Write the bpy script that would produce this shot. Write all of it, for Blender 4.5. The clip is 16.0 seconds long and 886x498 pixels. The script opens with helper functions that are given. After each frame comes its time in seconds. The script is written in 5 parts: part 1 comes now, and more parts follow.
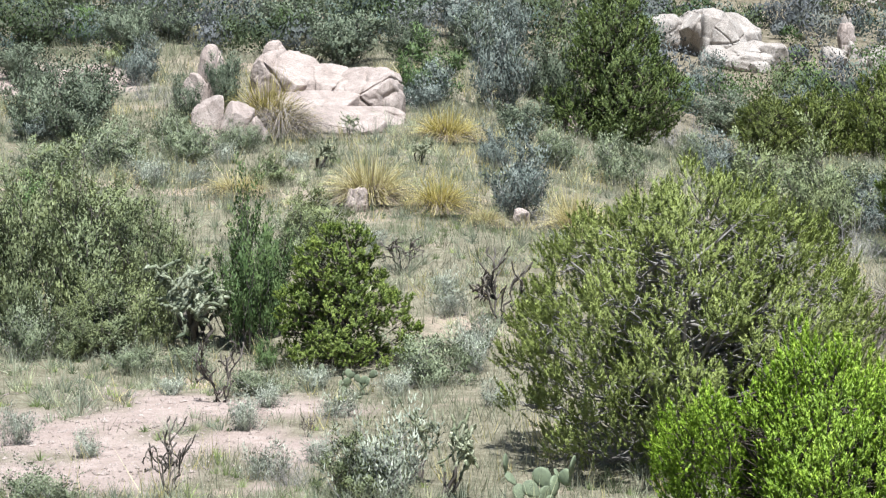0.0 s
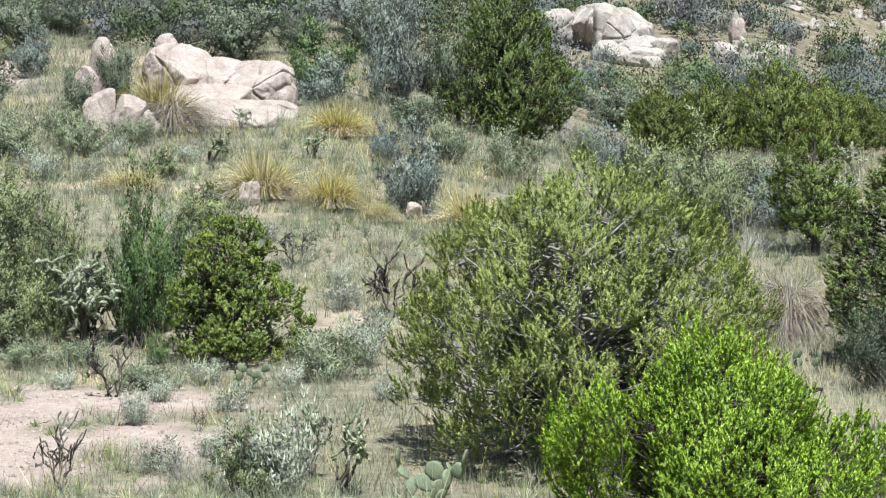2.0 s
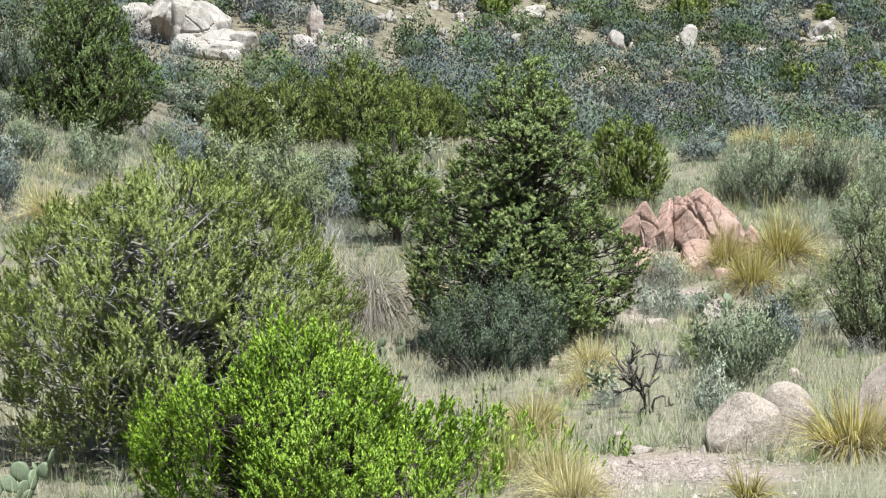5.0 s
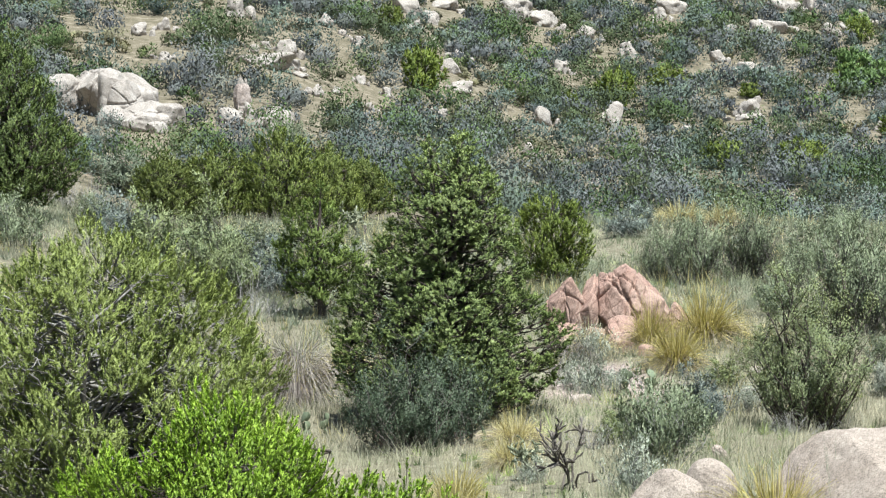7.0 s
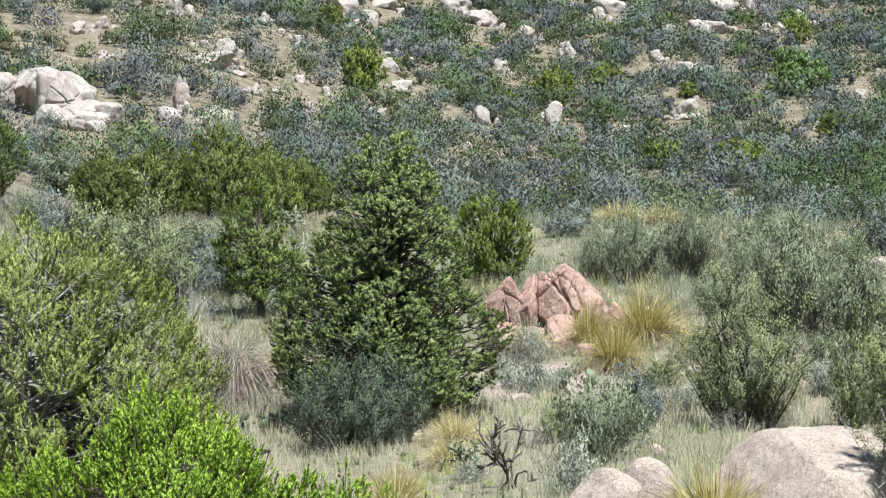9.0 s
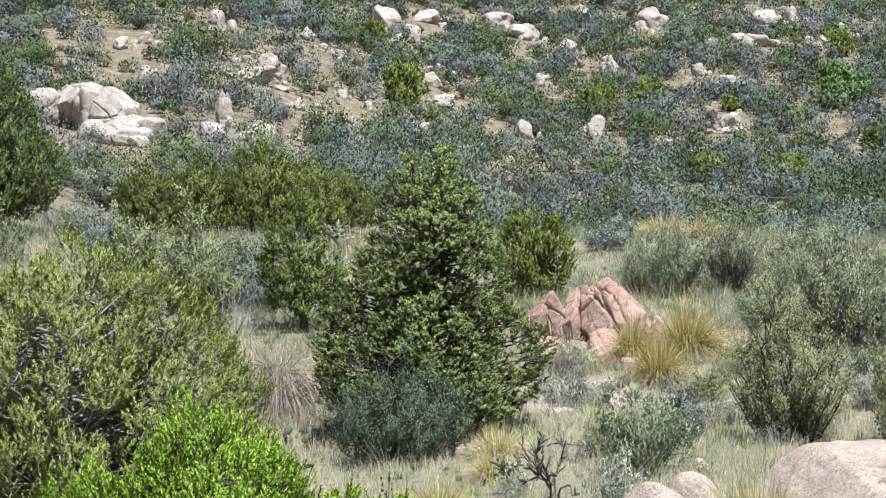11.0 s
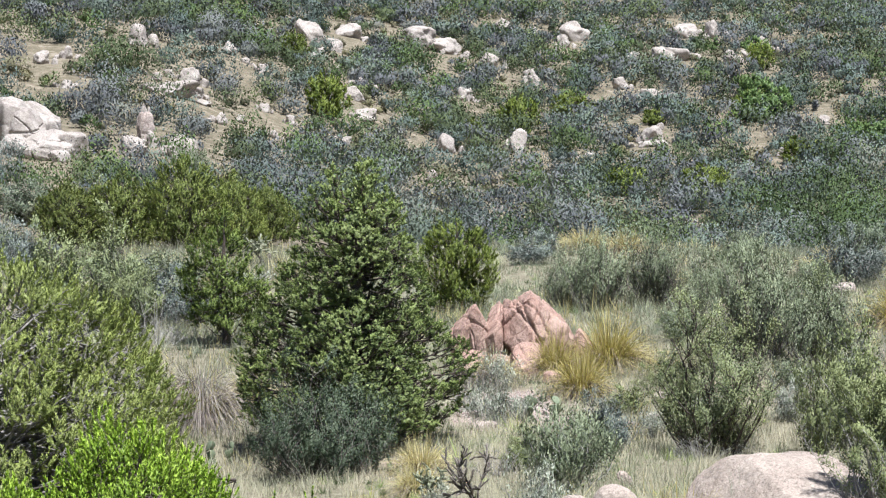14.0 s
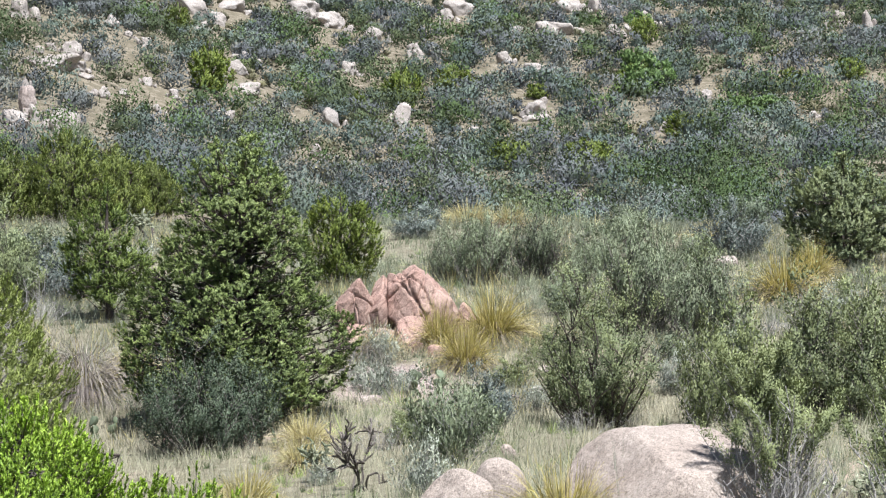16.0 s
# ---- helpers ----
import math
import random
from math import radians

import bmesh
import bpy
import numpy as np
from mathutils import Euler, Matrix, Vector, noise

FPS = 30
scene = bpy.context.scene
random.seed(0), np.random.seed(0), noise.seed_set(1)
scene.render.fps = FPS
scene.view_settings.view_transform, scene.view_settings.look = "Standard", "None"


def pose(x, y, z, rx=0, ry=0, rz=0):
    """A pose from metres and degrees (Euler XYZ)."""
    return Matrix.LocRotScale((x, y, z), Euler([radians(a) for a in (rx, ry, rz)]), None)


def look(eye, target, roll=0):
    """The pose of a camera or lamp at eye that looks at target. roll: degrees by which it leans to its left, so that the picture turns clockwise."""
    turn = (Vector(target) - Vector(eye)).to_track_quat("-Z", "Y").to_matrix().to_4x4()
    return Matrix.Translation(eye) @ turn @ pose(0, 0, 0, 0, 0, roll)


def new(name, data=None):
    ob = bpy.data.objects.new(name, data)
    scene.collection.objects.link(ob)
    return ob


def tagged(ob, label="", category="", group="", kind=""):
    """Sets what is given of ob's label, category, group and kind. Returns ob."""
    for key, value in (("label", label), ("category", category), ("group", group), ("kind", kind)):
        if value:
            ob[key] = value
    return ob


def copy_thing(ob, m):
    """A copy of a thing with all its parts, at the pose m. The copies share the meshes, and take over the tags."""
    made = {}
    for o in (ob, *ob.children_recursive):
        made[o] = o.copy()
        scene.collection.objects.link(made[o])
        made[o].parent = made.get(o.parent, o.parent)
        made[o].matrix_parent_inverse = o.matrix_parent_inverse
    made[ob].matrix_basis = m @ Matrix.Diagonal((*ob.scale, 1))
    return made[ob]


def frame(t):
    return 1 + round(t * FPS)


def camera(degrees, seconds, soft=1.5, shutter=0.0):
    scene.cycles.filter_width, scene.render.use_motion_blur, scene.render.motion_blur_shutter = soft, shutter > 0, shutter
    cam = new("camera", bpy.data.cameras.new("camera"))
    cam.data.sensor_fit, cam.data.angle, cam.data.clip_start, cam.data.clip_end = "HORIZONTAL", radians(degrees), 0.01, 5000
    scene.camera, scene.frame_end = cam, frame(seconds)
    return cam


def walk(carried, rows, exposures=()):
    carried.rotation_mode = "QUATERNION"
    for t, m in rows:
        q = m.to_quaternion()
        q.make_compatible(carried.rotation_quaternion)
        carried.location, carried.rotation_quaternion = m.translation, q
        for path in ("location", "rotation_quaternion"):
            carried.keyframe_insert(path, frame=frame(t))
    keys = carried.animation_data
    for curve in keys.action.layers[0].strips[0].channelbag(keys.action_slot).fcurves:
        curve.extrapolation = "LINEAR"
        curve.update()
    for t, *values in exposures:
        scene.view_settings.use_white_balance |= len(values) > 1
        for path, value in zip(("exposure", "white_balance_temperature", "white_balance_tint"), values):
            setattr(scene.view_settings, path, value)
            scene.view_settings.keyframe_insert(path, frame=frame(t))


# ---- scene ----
# the camera stands still on a rise and pans; rows: seconds, heading (left +), tilt (up +), roll
EYE = Vector((0.0, 0.0, 8.0))
cam = camera(19.0, 16.0, soft=1.25)


def aim(heading, tilt, roll):
    return pose(*EYE, 0, 0, heading) @ pose(0, 0, 0, 90 + tilt) @ pose(0, 0, 0, 0, 0, roll)


PAN = [
    (0.0, 8.789, -3.358, 0.014),
    (0.5, 7.933, -3.039, 0.060),
    (1.0, 7.197, -3.258, 0.016),
    (1.5, 6.908, -3.140, -0.156),
    (2.0, 6.462, -3.485, 0.174),
    (2.5, 4.973, -3.471, 0.223),
    (3.0, 3.964, -2.931, 0.076),
    (3.5, 2.233, -2.650, -0.029),
    (4.0, -0.059, -3.398, -0.098),
    (4.2, -1.085, -3.746, 0.086),
    (6.3, -3.530, -2.292, -0.632),
    (6.5, -4.106, -2.000, -0.169),
    (7.0, -4.179, -2.052, 0.058),
    (7.5, -5.219, -1.990, 0.160),
    (8.0, -5.739, -1.878, 0.173),
    (8.5, -5.545, -2.180, 0.233),
    (9.0, -5.493, -2.064, 0.132),
    (9.5, -5.304, -1.592, 0.380),
    (9.7, -5.003, -1.521, 0.471),
    (11.8, -4.639, -1.866, -0.134),
    (12.0, -4.857, -1.827, -0.145),
    (12.5, -4.851, -1.766, -0.094),
    (13.0, -5.216, -1.611, 0.115),
    (13.5, -5.744, -1.543, -0.069),
    (14.0, -6.246, -1.459, -0.146),
    (14.5, -6.992, -1.829, -0.109),
    (15.0, -7.869, -1.945, -0.221),
    (15.5, -8.278, -1.959, -0.261),
    (16.0, -8.752, -2.025, -0.146),
]
walk(cam, [(t, aim(h, p, r)) for t, h, p, r in PAN], exposures=[(0.0, 0.97, 5950, 8), (2.5, 0.96, 6020, 4), (6.5, 0.95, 6020, 3), (9.0, 0.98, 6030, 6), (12.5, 0.97, 6000, 11), (16.0, 0.96, 5950, 11)])

# ---- daylight ----
SUN_UP, SUN_FROM = 67.0, 160.0   # height over the horizon; bearing clockwise from straight ahead
sky_world = bpy.data.worlds.new("daylight")
scene.world = sky_world
sky_world.use_nodes = True
wn = sky_world.node_tree.nodes
sky = wn.new("ShaderNodeTexSky")
sky.sky_type, sky.sun_disc = 'NISHITA', False
sky.sun_elevation, sky.sun_rotation = radians(SUN_UP), radians(SUN_FROM)
sky_world.node_tree.links.new(sky.outputs[0], wn["Background"].inputs[0])
wn["Background"].inputs[1].default_value = 0.043
sun_data = bpy.data.lights.new("sun", 'SUN')
sun_data.energy, sun_data.angle, sun_data.color = 5.0, radians(0.53), (1.0, 0.965, 0.91)
sun = new("sun", sun_data)
s_dir = Vector((math.sin(radians(SUN_FROM)) * math.cos(radians(SUN_UP)), math.cos(radians(SUN_FROM)) * math.cos(radians(SUN_UP)), math.sin(radians(SUN_UP))))
sun.matrix_world = look(s_dir * 60, (0, 0, 0))

# ---- materials ----
def shader(name):
    m = bpy.data.materials.new(name)
    m.use_nodes = True
    nt = m.node_tree
    return m, nt.nodes, nt.links, nt.nodes["Principled BSDF"]


def ramp(nodes, links, fac, stops):
    r = nodes.new("ShaderNodeValToRGB")
    while len(r.color_ramp.elements) < len(stops):
        r.color_ramp.elements.new(0.5)
    for e, (at, c) in zip(r.color_ramp.elements, stops):
        e.position, e.color = at, (*c, 1)
    links.new(fac, r.inputs[0])
    return r.outputs[0]


def noise_tex(nodes, links, scale, detail=4, rough=0.6, coords="Object"):
    tc = nodes.new("ShaderNodeTexCoord")
    n = nodes.new("ShaderNodeTexNoise")
    n.inputs["Scale"].default_value, n.inputs["Detail"].default_value, n.inputs["Roughness"].default_value = scale, detail, rough
    links.new(tc.outputs[coords], n.inputs["Vector"])
    return n.outputs["Fac"]


def mixed(nodes, links, fac, a, b, kind='MIX'):
    m = nodes.new("ShaderNodeMix")
    m.data_type, m.blend_type = 'RGBA', kind
    for socket, v in ((m.inputs[0], fac), (m.inputs[6], a), (m.inputs[7], b)):
        if isinstance(v, (int, float)):
            socket.default_value = v
        elif isinstance(v, tuple):
            socket.default_value = (*v, 1)
        else:
            links.new(v, socket)
    return m.outputs[2]


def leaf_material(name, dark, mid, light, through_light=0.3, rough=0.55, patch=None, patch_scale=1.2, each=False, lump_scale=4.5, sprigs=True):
    """Leaves: each one has its own tint, each sprig and bough another, and larger patches turn towards another colour."""
    m, n, l, p = shader(name)
    geo, info = n.new("ShaderNodeNewGeometry"), n.new("ShaderNodeObjectInfo")
    fac = geo.outputs["Random Per Island"]
    own = n.new("ShaderNodeAttribute")
    own.attribute_name = "tint"
    if sprigs and not each:   # growth of the sprig and bough counts more than the single leaf
        blend = n.new("ShaderNodeMix")
        blend.data_type = 'FLOAT'
        blend.inputs[0].default_value = 0.7
        l.new(fac, blend.inputs[2])
        l.new(own.outputs["Fac"], blend.inputs[3])
        fac = blend.outputs[0]
        lo, hi = 0.18, 0.82
    else:
        lo, hi = 0.0, 1.0
    if each:   # leaves of one bush are much alike
        blend = n.new("ShaderNodeMix")
        blend.data_type = 'FLOAT'
        blend.inputs[0].default_value = 0.8
        l.new(fac, blend.inputs[2])
        l.new(own.outputs["Fac"], blend.inputs[3])
        fac = blend.outputs[0]
    col = ramp(n, l, fac, [(lo, dark), (0.5, mid), (hi, light)])
    if patch:
        f = ramp(n, l, noise_tex(n, l, patch_scale, 3, 0.6), [(0.42, (0, 0, 0)), (0.66, (1, 1, 1))])
        col = mixed(n, l, f, col, patch)
    # older and younger foliage, and clump light and shade put into the colour
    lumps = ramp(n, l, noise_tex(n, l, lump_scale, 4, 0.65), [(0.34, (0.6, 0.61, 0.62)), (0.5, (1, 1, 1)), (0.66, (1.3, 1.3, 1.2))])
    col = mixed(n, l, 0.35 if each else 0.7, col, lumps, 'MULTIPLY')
    if each:   # every bush of a joined cover has a tint of its own
        col = mixed(n, l, 1.0, col, ramp(n, l, own.outputs["Fac"], [(0.0, (0.6, 0.64, 0.62)), (0.45, (1, 1, 1)), (0.8, (1.2, 1.2, 1.12)), (1.0, (1.5, 1.45, 1.1))]), 'MULTIPLY')
    hsv = n.new("ShaderNodeHueSaturation")
    val = n.new("ShaderNodeMapRange")
    val.inputs[3].default_value, val.inputs[4].default_value = 0.82, 1.18
    l.new(info.outputs["Random"], val.inputs[0])
    l.new(val.outputs[0], hsv.inputs["Value"])
    l.new(col, hsv.inputs["Color"])
    col = hsv.outputs[0]
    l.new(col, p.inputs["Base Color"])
    p.inputs["Roughness"].default_value = rough
    p.inputs["Specular IOR Level"].default_value = 0.3
    tr, mix = n.new("ShaderNodeBsdfTranslucent"), n.new("ShaderNodeMixShader")
    l.new(col, tr.inputs["Color"])
    mix.inputs[0].default_value = through_light
    l.new(p.outputs[0], mix.inputs[1])
    l.new(tr.outputs[0], mix.inputs[2])
    l.new(mix.outputs[0], n["Material Output"].inputs["Surface"])
    return m


def bark_material(name, dark, light):
    m, n, l, p = shader(name)
    col = ramp(n, l, noise_tex(n, l, 14, 5, 0.7), [(0.3, dark), (0.7, light)])
    l.new(col, p.inputs["Base Color"])
    p.inputs["Roughness"].default_value = 0.9
    b = n.new("ShaderNodeBump")
    b.inputs["Strength"].default_value, b.inputs["Distance"].default_value = 0.6, 0.02
    l.new(noise_tex(n, l, 45, 4, 0.7), b.inputs["Height"])
    l.new(b.outputs[0], p.inputs["Normal"])
    return m


def rock_material(name, base, pale, stain, crack=0.8, split=0.3):
    m, n, l, p = shader(name)
    col = ramp(n, l, noise_tex(n, l, 0.9, 6, 0.6), [(0.32, base), (0.62, pale)])
    grain = ramp(n, l, noise_tex(n, l, 13, 7, 0.8), [(0.34, (0.5, 0.48, 0.46)), (0.5, (1, 1, 1)), (0.68, (1.15, 1.13, 1.1))])
    col = mixed(n, l, 0.8, col, grain, 'MULTIPLY')
    fine = ramp(n, l, noise_tex(n, l, 48, 4, 0.75), [(0.38, (0.5, 0.49, 0.48)), (0.5, (1, 1, 1)), (0.64, (1.25, 1.24, 1.22))])
    col = mixed(n, l, 0.9, col, fine, 'MULTIPLY')
    spots = ramp(n, l, noise_tex(n, l, 3.4, 8, 0.72), [(0.52, (0, 0, 0)), (0.72, (1, 1, 1))])
    dim = n.new("ShaderNodeMath")
    dim.operation, dim.inputs[1].default_value = 'MULTIPLY', 0.6
    l.new(spots, dim.inputs[0])
    col = mixed(n, l, dim.outputs[0], col, stain)
    # joints in the stone: thin bent cracks
    tc, warp, vor = n.new("ShaderNodeTexCoord"), n.new("ShaderNodeMix"), n.new("ShaderNodeTexVoronoi")
    nz = n.new("ShaderNodeTexNoise")
    nz.inputs["Scale"].default_value = 1.6
    l.new(tc.outputs["Object"], nz.inputs["Vector"])
    warp.data_type = 'VECTOR'
    warp.inputs[0].default_value = 0.35
    l.new(tc.outputs["Object"], warp.inputs[4])
    l.new(nz.outputs["Color"], warp.inputs[5])
    vor.feature = 'DISTANCE_TO_EDGE'
    vor.inputs["Scale"].default_value = crack
    l.new(warp.outputs[1], vor.inputs["Vector"])
    line = ramp(n, l, vor.outputs["Distance"], [(0.0, (0.35, 0.3, 0.27)), (0.035, (1, 1, 1))])
    col = mixed(n, l, split, col, line, 'MULTIPLY')
    l.new(col, p.inputs["Base Color"])
    p.inputs["Roughness"].default_value = 0.92
    p.inputs["Specular IOR Level"].default_value = 0.2
    add, b = n.new("ShaderNodeMath"), n.new("ShaderNodeBump")
    add.operation = 'MULTIPLY_ADD'
    add.inputs[1].default_value = 0.25
    l.new(line, add.inputs[0])
    l.new(noise_tex(n, l, 9, 8, 0.75), add.inputs[2])
    b.inputs["Strength"].default_value, b.inputs["Distance"].default_value = 0.75, 0.06
    l.new(add.outputs[0], b.inputs["Height"])
    l.new(b.outputs[0], p.inputs["Normal"])
    return m


def ground_material():
    m, n, l, p = shader("dry_ground")
    sand = ramp(n, l, noise_tex(n, l, 1.7, 8, 0.7), [(0.3, (0.38, 0.29, 0.235)), (0.65, (0.56, 0.45, 0.37))])
    straw = ramp(n, l, noise_tex(n, l, 4, 9, 0.78), [(0.3, (0.115, 0.105, 0.07)), (0.5, (0.235, 0.218, 0.155)), (0.68, (0.39, 0.365, 0.27))])
    tufted = ramp(n, l, noise_tex(n, l, 14, 5, 0.75), [(0.36, (0.5, 0.52, 0.46)), (0.55, (1, 1, 1))])
    straw = mixed(n, l, 0.8, straw, tufted, 'MULTIPLY')
    cover = ramp(n, l, noise_tex(n, l, 0.22, 7, 0.65), [(0.32, (0, 0, 0)), (0.43, (0.95, 0.95, 0.95))])
    litter = ramp(n, l, noise_tex(n, l, 1.3, 9, 0.78), [(0.3, (0.1, 0.09, 0.06)), (0.5, (0.19, 0.165, 0.118)), (0.66, (0.37, 0.32, 0.25))])
    bare, far = n.new("ShaderNodeAttribute"), n.new("ShaderNodeAttribute")
    bare.attribute_name, far.attribute_name = "bare", "litter"
    col = mixed(n, l, cover, sand, straw)
    col = mixed(n, l, far.outputs["Fac"], col, litter)
    pale = ramp(n, l, noise_tex(n, l, 2.2, 9, 0.75), [(0.3, (0.29, 0.225, 0.195)), (0.62, (0.47, 0.385, 0.345))])
    col = mixed(n, l, bare.outputs["Fac"], col, pale)
    grit = ramp(n, l, noise_tex(n, l, 30, 4, 0.8), [(0.32, (0.55, 0.53, 0.5)), (0.6, (1, 1, 1))])
    col = mixed(n, l, 0.8, col, grit, 'MULTIPLY')
    l.new(col, p.inputs["Base Color"])
    p.inputs["Roughness"].default_value = 0.95
    p.inputs["Specular IOR Level"].default_value = 0.1
    b = n.new("ShaderNodeBump")
    b.inputs["Strength"].default_value, b.inputs["Distance"].default_value = 0.7, 0.06
    l.new(noise_tex(n, l, 8, 8, 0.8), b.inputs["Height"])
    l.new(b.outputs[0], p.inputs["Normal"])
    return m


GROUND = ground_material()
GRANITE = rock_material("pale_granite", (0.33, 0.272, 0.243), (0.47, 0.4, 0.365), (0.2, 0.165, 0.145), 0.55)
GRANITE_FAR = rock_material("bleached_granite", (0.33, 0.292, 0.262), (0.45, 0.41, 0.377), (0.2, 0.178, 0.16), 0.4)
PINK_ROCK = rock_material("pink_granite", (0.34, 0.21, 0.17), (0.47, 0.335, 0.28), (0.19, 0.12, 0.095), 2.2, 0.6)
BOULDER_ROCK = rock_material("tan_granite", (0.345, 0.285, 0.243), (0.455, 0.39, 0.34), (0.22, 0.18, 0.152), 0.3)
BARK = bark_material("grey_bark", (0.06, 0.05, 0.045), (0.2, 0.18, 0.16))
PALE_BARK = bark_material("pale_dead_wood", (0.2, 0.19, 0.18), (0.45, 0.43, 0.41))
DARK_BARK = bark_material("dark_bark", (0.03, 0.025, 0.02), (0.11, 0.085, 0.07))
PINYON = leaf_material("pinyon_needles", (0.112, 0.142, 0.036), (0.245, 0.298, 0.076), (0.375, 0.42, 0.14), 0.12, patch=(0.31, 0.36, 0.11))
PINE_DARK = leaf_material("dark_pine_needles", (0.078, 0.11, 0.036), (0.17, 0.222, 0.068), (0.275, 0.325, 0.115), 0.12)
JUNIPER_BRIGHT = leaf_material("bright_juniper_sprays", (0.085, 0.14, 0.012), (0.17, 0.265, 0.022), (0.29, 0.39, 0.05), 0.12)
JUNIPER_YELLOW = leaf_material("yellow_green_juniper_sprays", (0.06, 0.09, 0.014), (0.125, 0.165, 0.025), (0.22, 0.26, 0.055), 0.12)
JUNIPER_DARK = leaf_material("dark_juniper_sprays", (0.05, 0.08, 0.018), (0.11, 0.15, 0.033), (0.2, 0.25, 0.065), 0.12)
PINE_FRESH = leaf_material("fresh_pine_needles", (0.065, 0.1, 0.02), (0.15, 0.205, 0.04), (0.27, 0.325, 0.075), 0.12)
JUNIPER_MID = leaf_material("green_juniper_sprays", (0.055, 0.085, 0.022), (0.115, 0.16, 0.04), (0.2, 0.25, 0.075), 0.12)
JUNIPER_OLIVE = leaf_material("olive_juniper_sprays", (0.065, 0.09, 0.02), (0.135, 0.17, 0.038), (0.23, 0.26, 0.075), 0.12)
OAK = leaf_material("oak_leaves", (0.066, 0.088, 0.042), (0.148, 0.18, 0.088), (0.235, 0.268, 0.14), 0.14, patch=(0.22, 0.25, 0.11))
OAK_FAR = leaf_material("dull_green_leaves", (0.058, 0.078, 0.05), (0.115, 0.143, 0.092), (0.185, 0.213, 0.145), 0.14)
OAK_OLIVE = leaf_material("olive_leaves", (0.08, 0.1, 0.042), (0.17, 0.2, 0.085), (0.25, 0.28, 0.13), 0.14)
OAK_GREY = leaf_material("grey_green_leaves", (0.085, 0.11, 0.06), (0.17, 0.205, 0.12), (0.27, 0.3, 0.19), 0.14)
BLUE_LEAF = leaf_material("blue_grey_leaves", (0.075, 0.095, 0.085), (0.145, 0.175, 0.155), (0.25, 0.28, 0.25), 0.14)
SAGE = leaf_material("sage_leaves", (0.15, 0.17, 0.13), (0.27, 0.3, 0.23), (0.44, 0.46, 0.38), 0.14)
LEAFY = leaf_material("leafy_green", (0.055, 0.1, 0.03), (0.12, 0.19, 0.06), (0.2, 0.285, 0.1), 0.14)
GREEN_LEAF = leaf_material("fresh_green_leaves", (0.045, 0.085, 0.028), (0.095, 0.155, 0.05), (0.18, 0.255, 0.095), 0.14)
DEEP_LEAF = leaf_material("deep_green_leaves", (0.042, 0.064, 0.04), (0.09, 0.125, 0.074), (0.17, 0.212, 0.135), 0.14)
BLADE = leaf_material("beargrass_blades", (0.17, 0.15, 0.03), (0.4, 0.34, 0.09), (0.68, 0.58, 0.27), 0.3, sprigs=False)
BLADE_GOLD = leaf_material("golden_blades", (0.28, 0.235, 0.085), (0.53, 0.465, 0.215), (0.74, 0.67, 0.41), 0.3, sprigs=False)
DEAD_SKIRT = leaf_material("dark_dead_blades", (0.06, 0.048, 0.043), (0.18, 0.152, 0.133), (0.42, 0.375, 0.325), 0.15, sprigs=False)
DRY_BLADE = leaf_material("dead_blades", (0.1, 0.075, 0.06), (0.25, 0.2, 0.155), (0.46, 0.4, 0.33), 0.2, sprigs=False)
GRASS = leaf_material("dry_grass", (0.15, 0.15, 0.1), (0.29, 0.285, 0.205), (0.47, 0.455, 0.345), 0.3, patch=(0.25, 0.28, 0.17), patch_scale=0.25, sprigs=False)
STRAW = leaf_material("dry_straw", (0.17, 0.155, 0.1), (0.31, 0.285, 0.195), (0.5, 0.455, 0.33), 0.25, patch=(0.3, 0.3, 0.2), patch_scale=0.5, sprigs=False)
CHOLLA = leaf_material("cholla_joints", (0.12, 0.14, 0.085), (0.24, 0.26, 0.165), (0.42, 0.43, 0.31), 0.05, 0.8, sprigs=False)
CHOLLA_PALE = leaf_material("pale_cholla_joints", (0.13, 0.155, 0.1), (0.25, 0.275, 0.185), (0.4, 0.42, 0.32), 0.05, 0.8, sprigs=False)
CHOLLA_DRY = leaf_material("dead_cholla_joints", (0.05, 0.043, 0.036), (0.115, 0.098, 0.085), (0.21, 0.185, 0.165), 0.0, 0.9, sprigs=False)
PAD = leaf_material("cactus_pads", (0.13, 0.16, 0.1), (0.2, 0.235, 0.15), (0.28, 0.315, 0.21), 0.05, 0.7, sprigs=False)
GREY_TWIG = bark_material("grey_twigs", (0.09, 0.08, 0.072), (0.34, 0.32, 0.3))

# ---- builders ----
rng = np.random.default_rng(11)


def unit(v):
    return v / np.maximum(np.linalg.norm(v, axis=-1, keepdims=True), 1e-9)


def value_noise(p, seed=0):
    """Smooth noise between -1 and 1 at the points p (n, 3)."""
    p = np.asarray(p, float)
    i = np.floor(p).astype(np.int64)
    f = p - i
    f = f * f * (3 - 2 * f)
    out = np.zeros(len(p))
    for dx in (0, 1):
        for dy in (0, 1):
            for dz in (0, 1):
                h = (i[:, 0] + dx) * 374761393 + (i[:, 1] + dy) * 668265263 + (i[:, 2] + dz) * 2147483647 + seed * 974634541
                h = (h ^ (h >> 13)) * 1274126177
                h = (h ^ (h >> 16)) & 0xFFFF
                w = np.where(dx, f[:, 0], 1 - f[:, 0]) * np.where(dy, f[:, 1], 1 - f[:, 1]) * np.where(dz, f[:, 2], 1 - f[:, 2])
                out += w * (h / 32767.5 - 1)
    return out


def fbm(p, scale, seed=0, octaves=4):
    out, a = 0.0, 1.0
    for k in range(octaves):
        out = out + a * value_noise(np.asarray(p) * scale * 2 ** k + 17.3 * k, seed + k)
        a *= 0.5
    return out


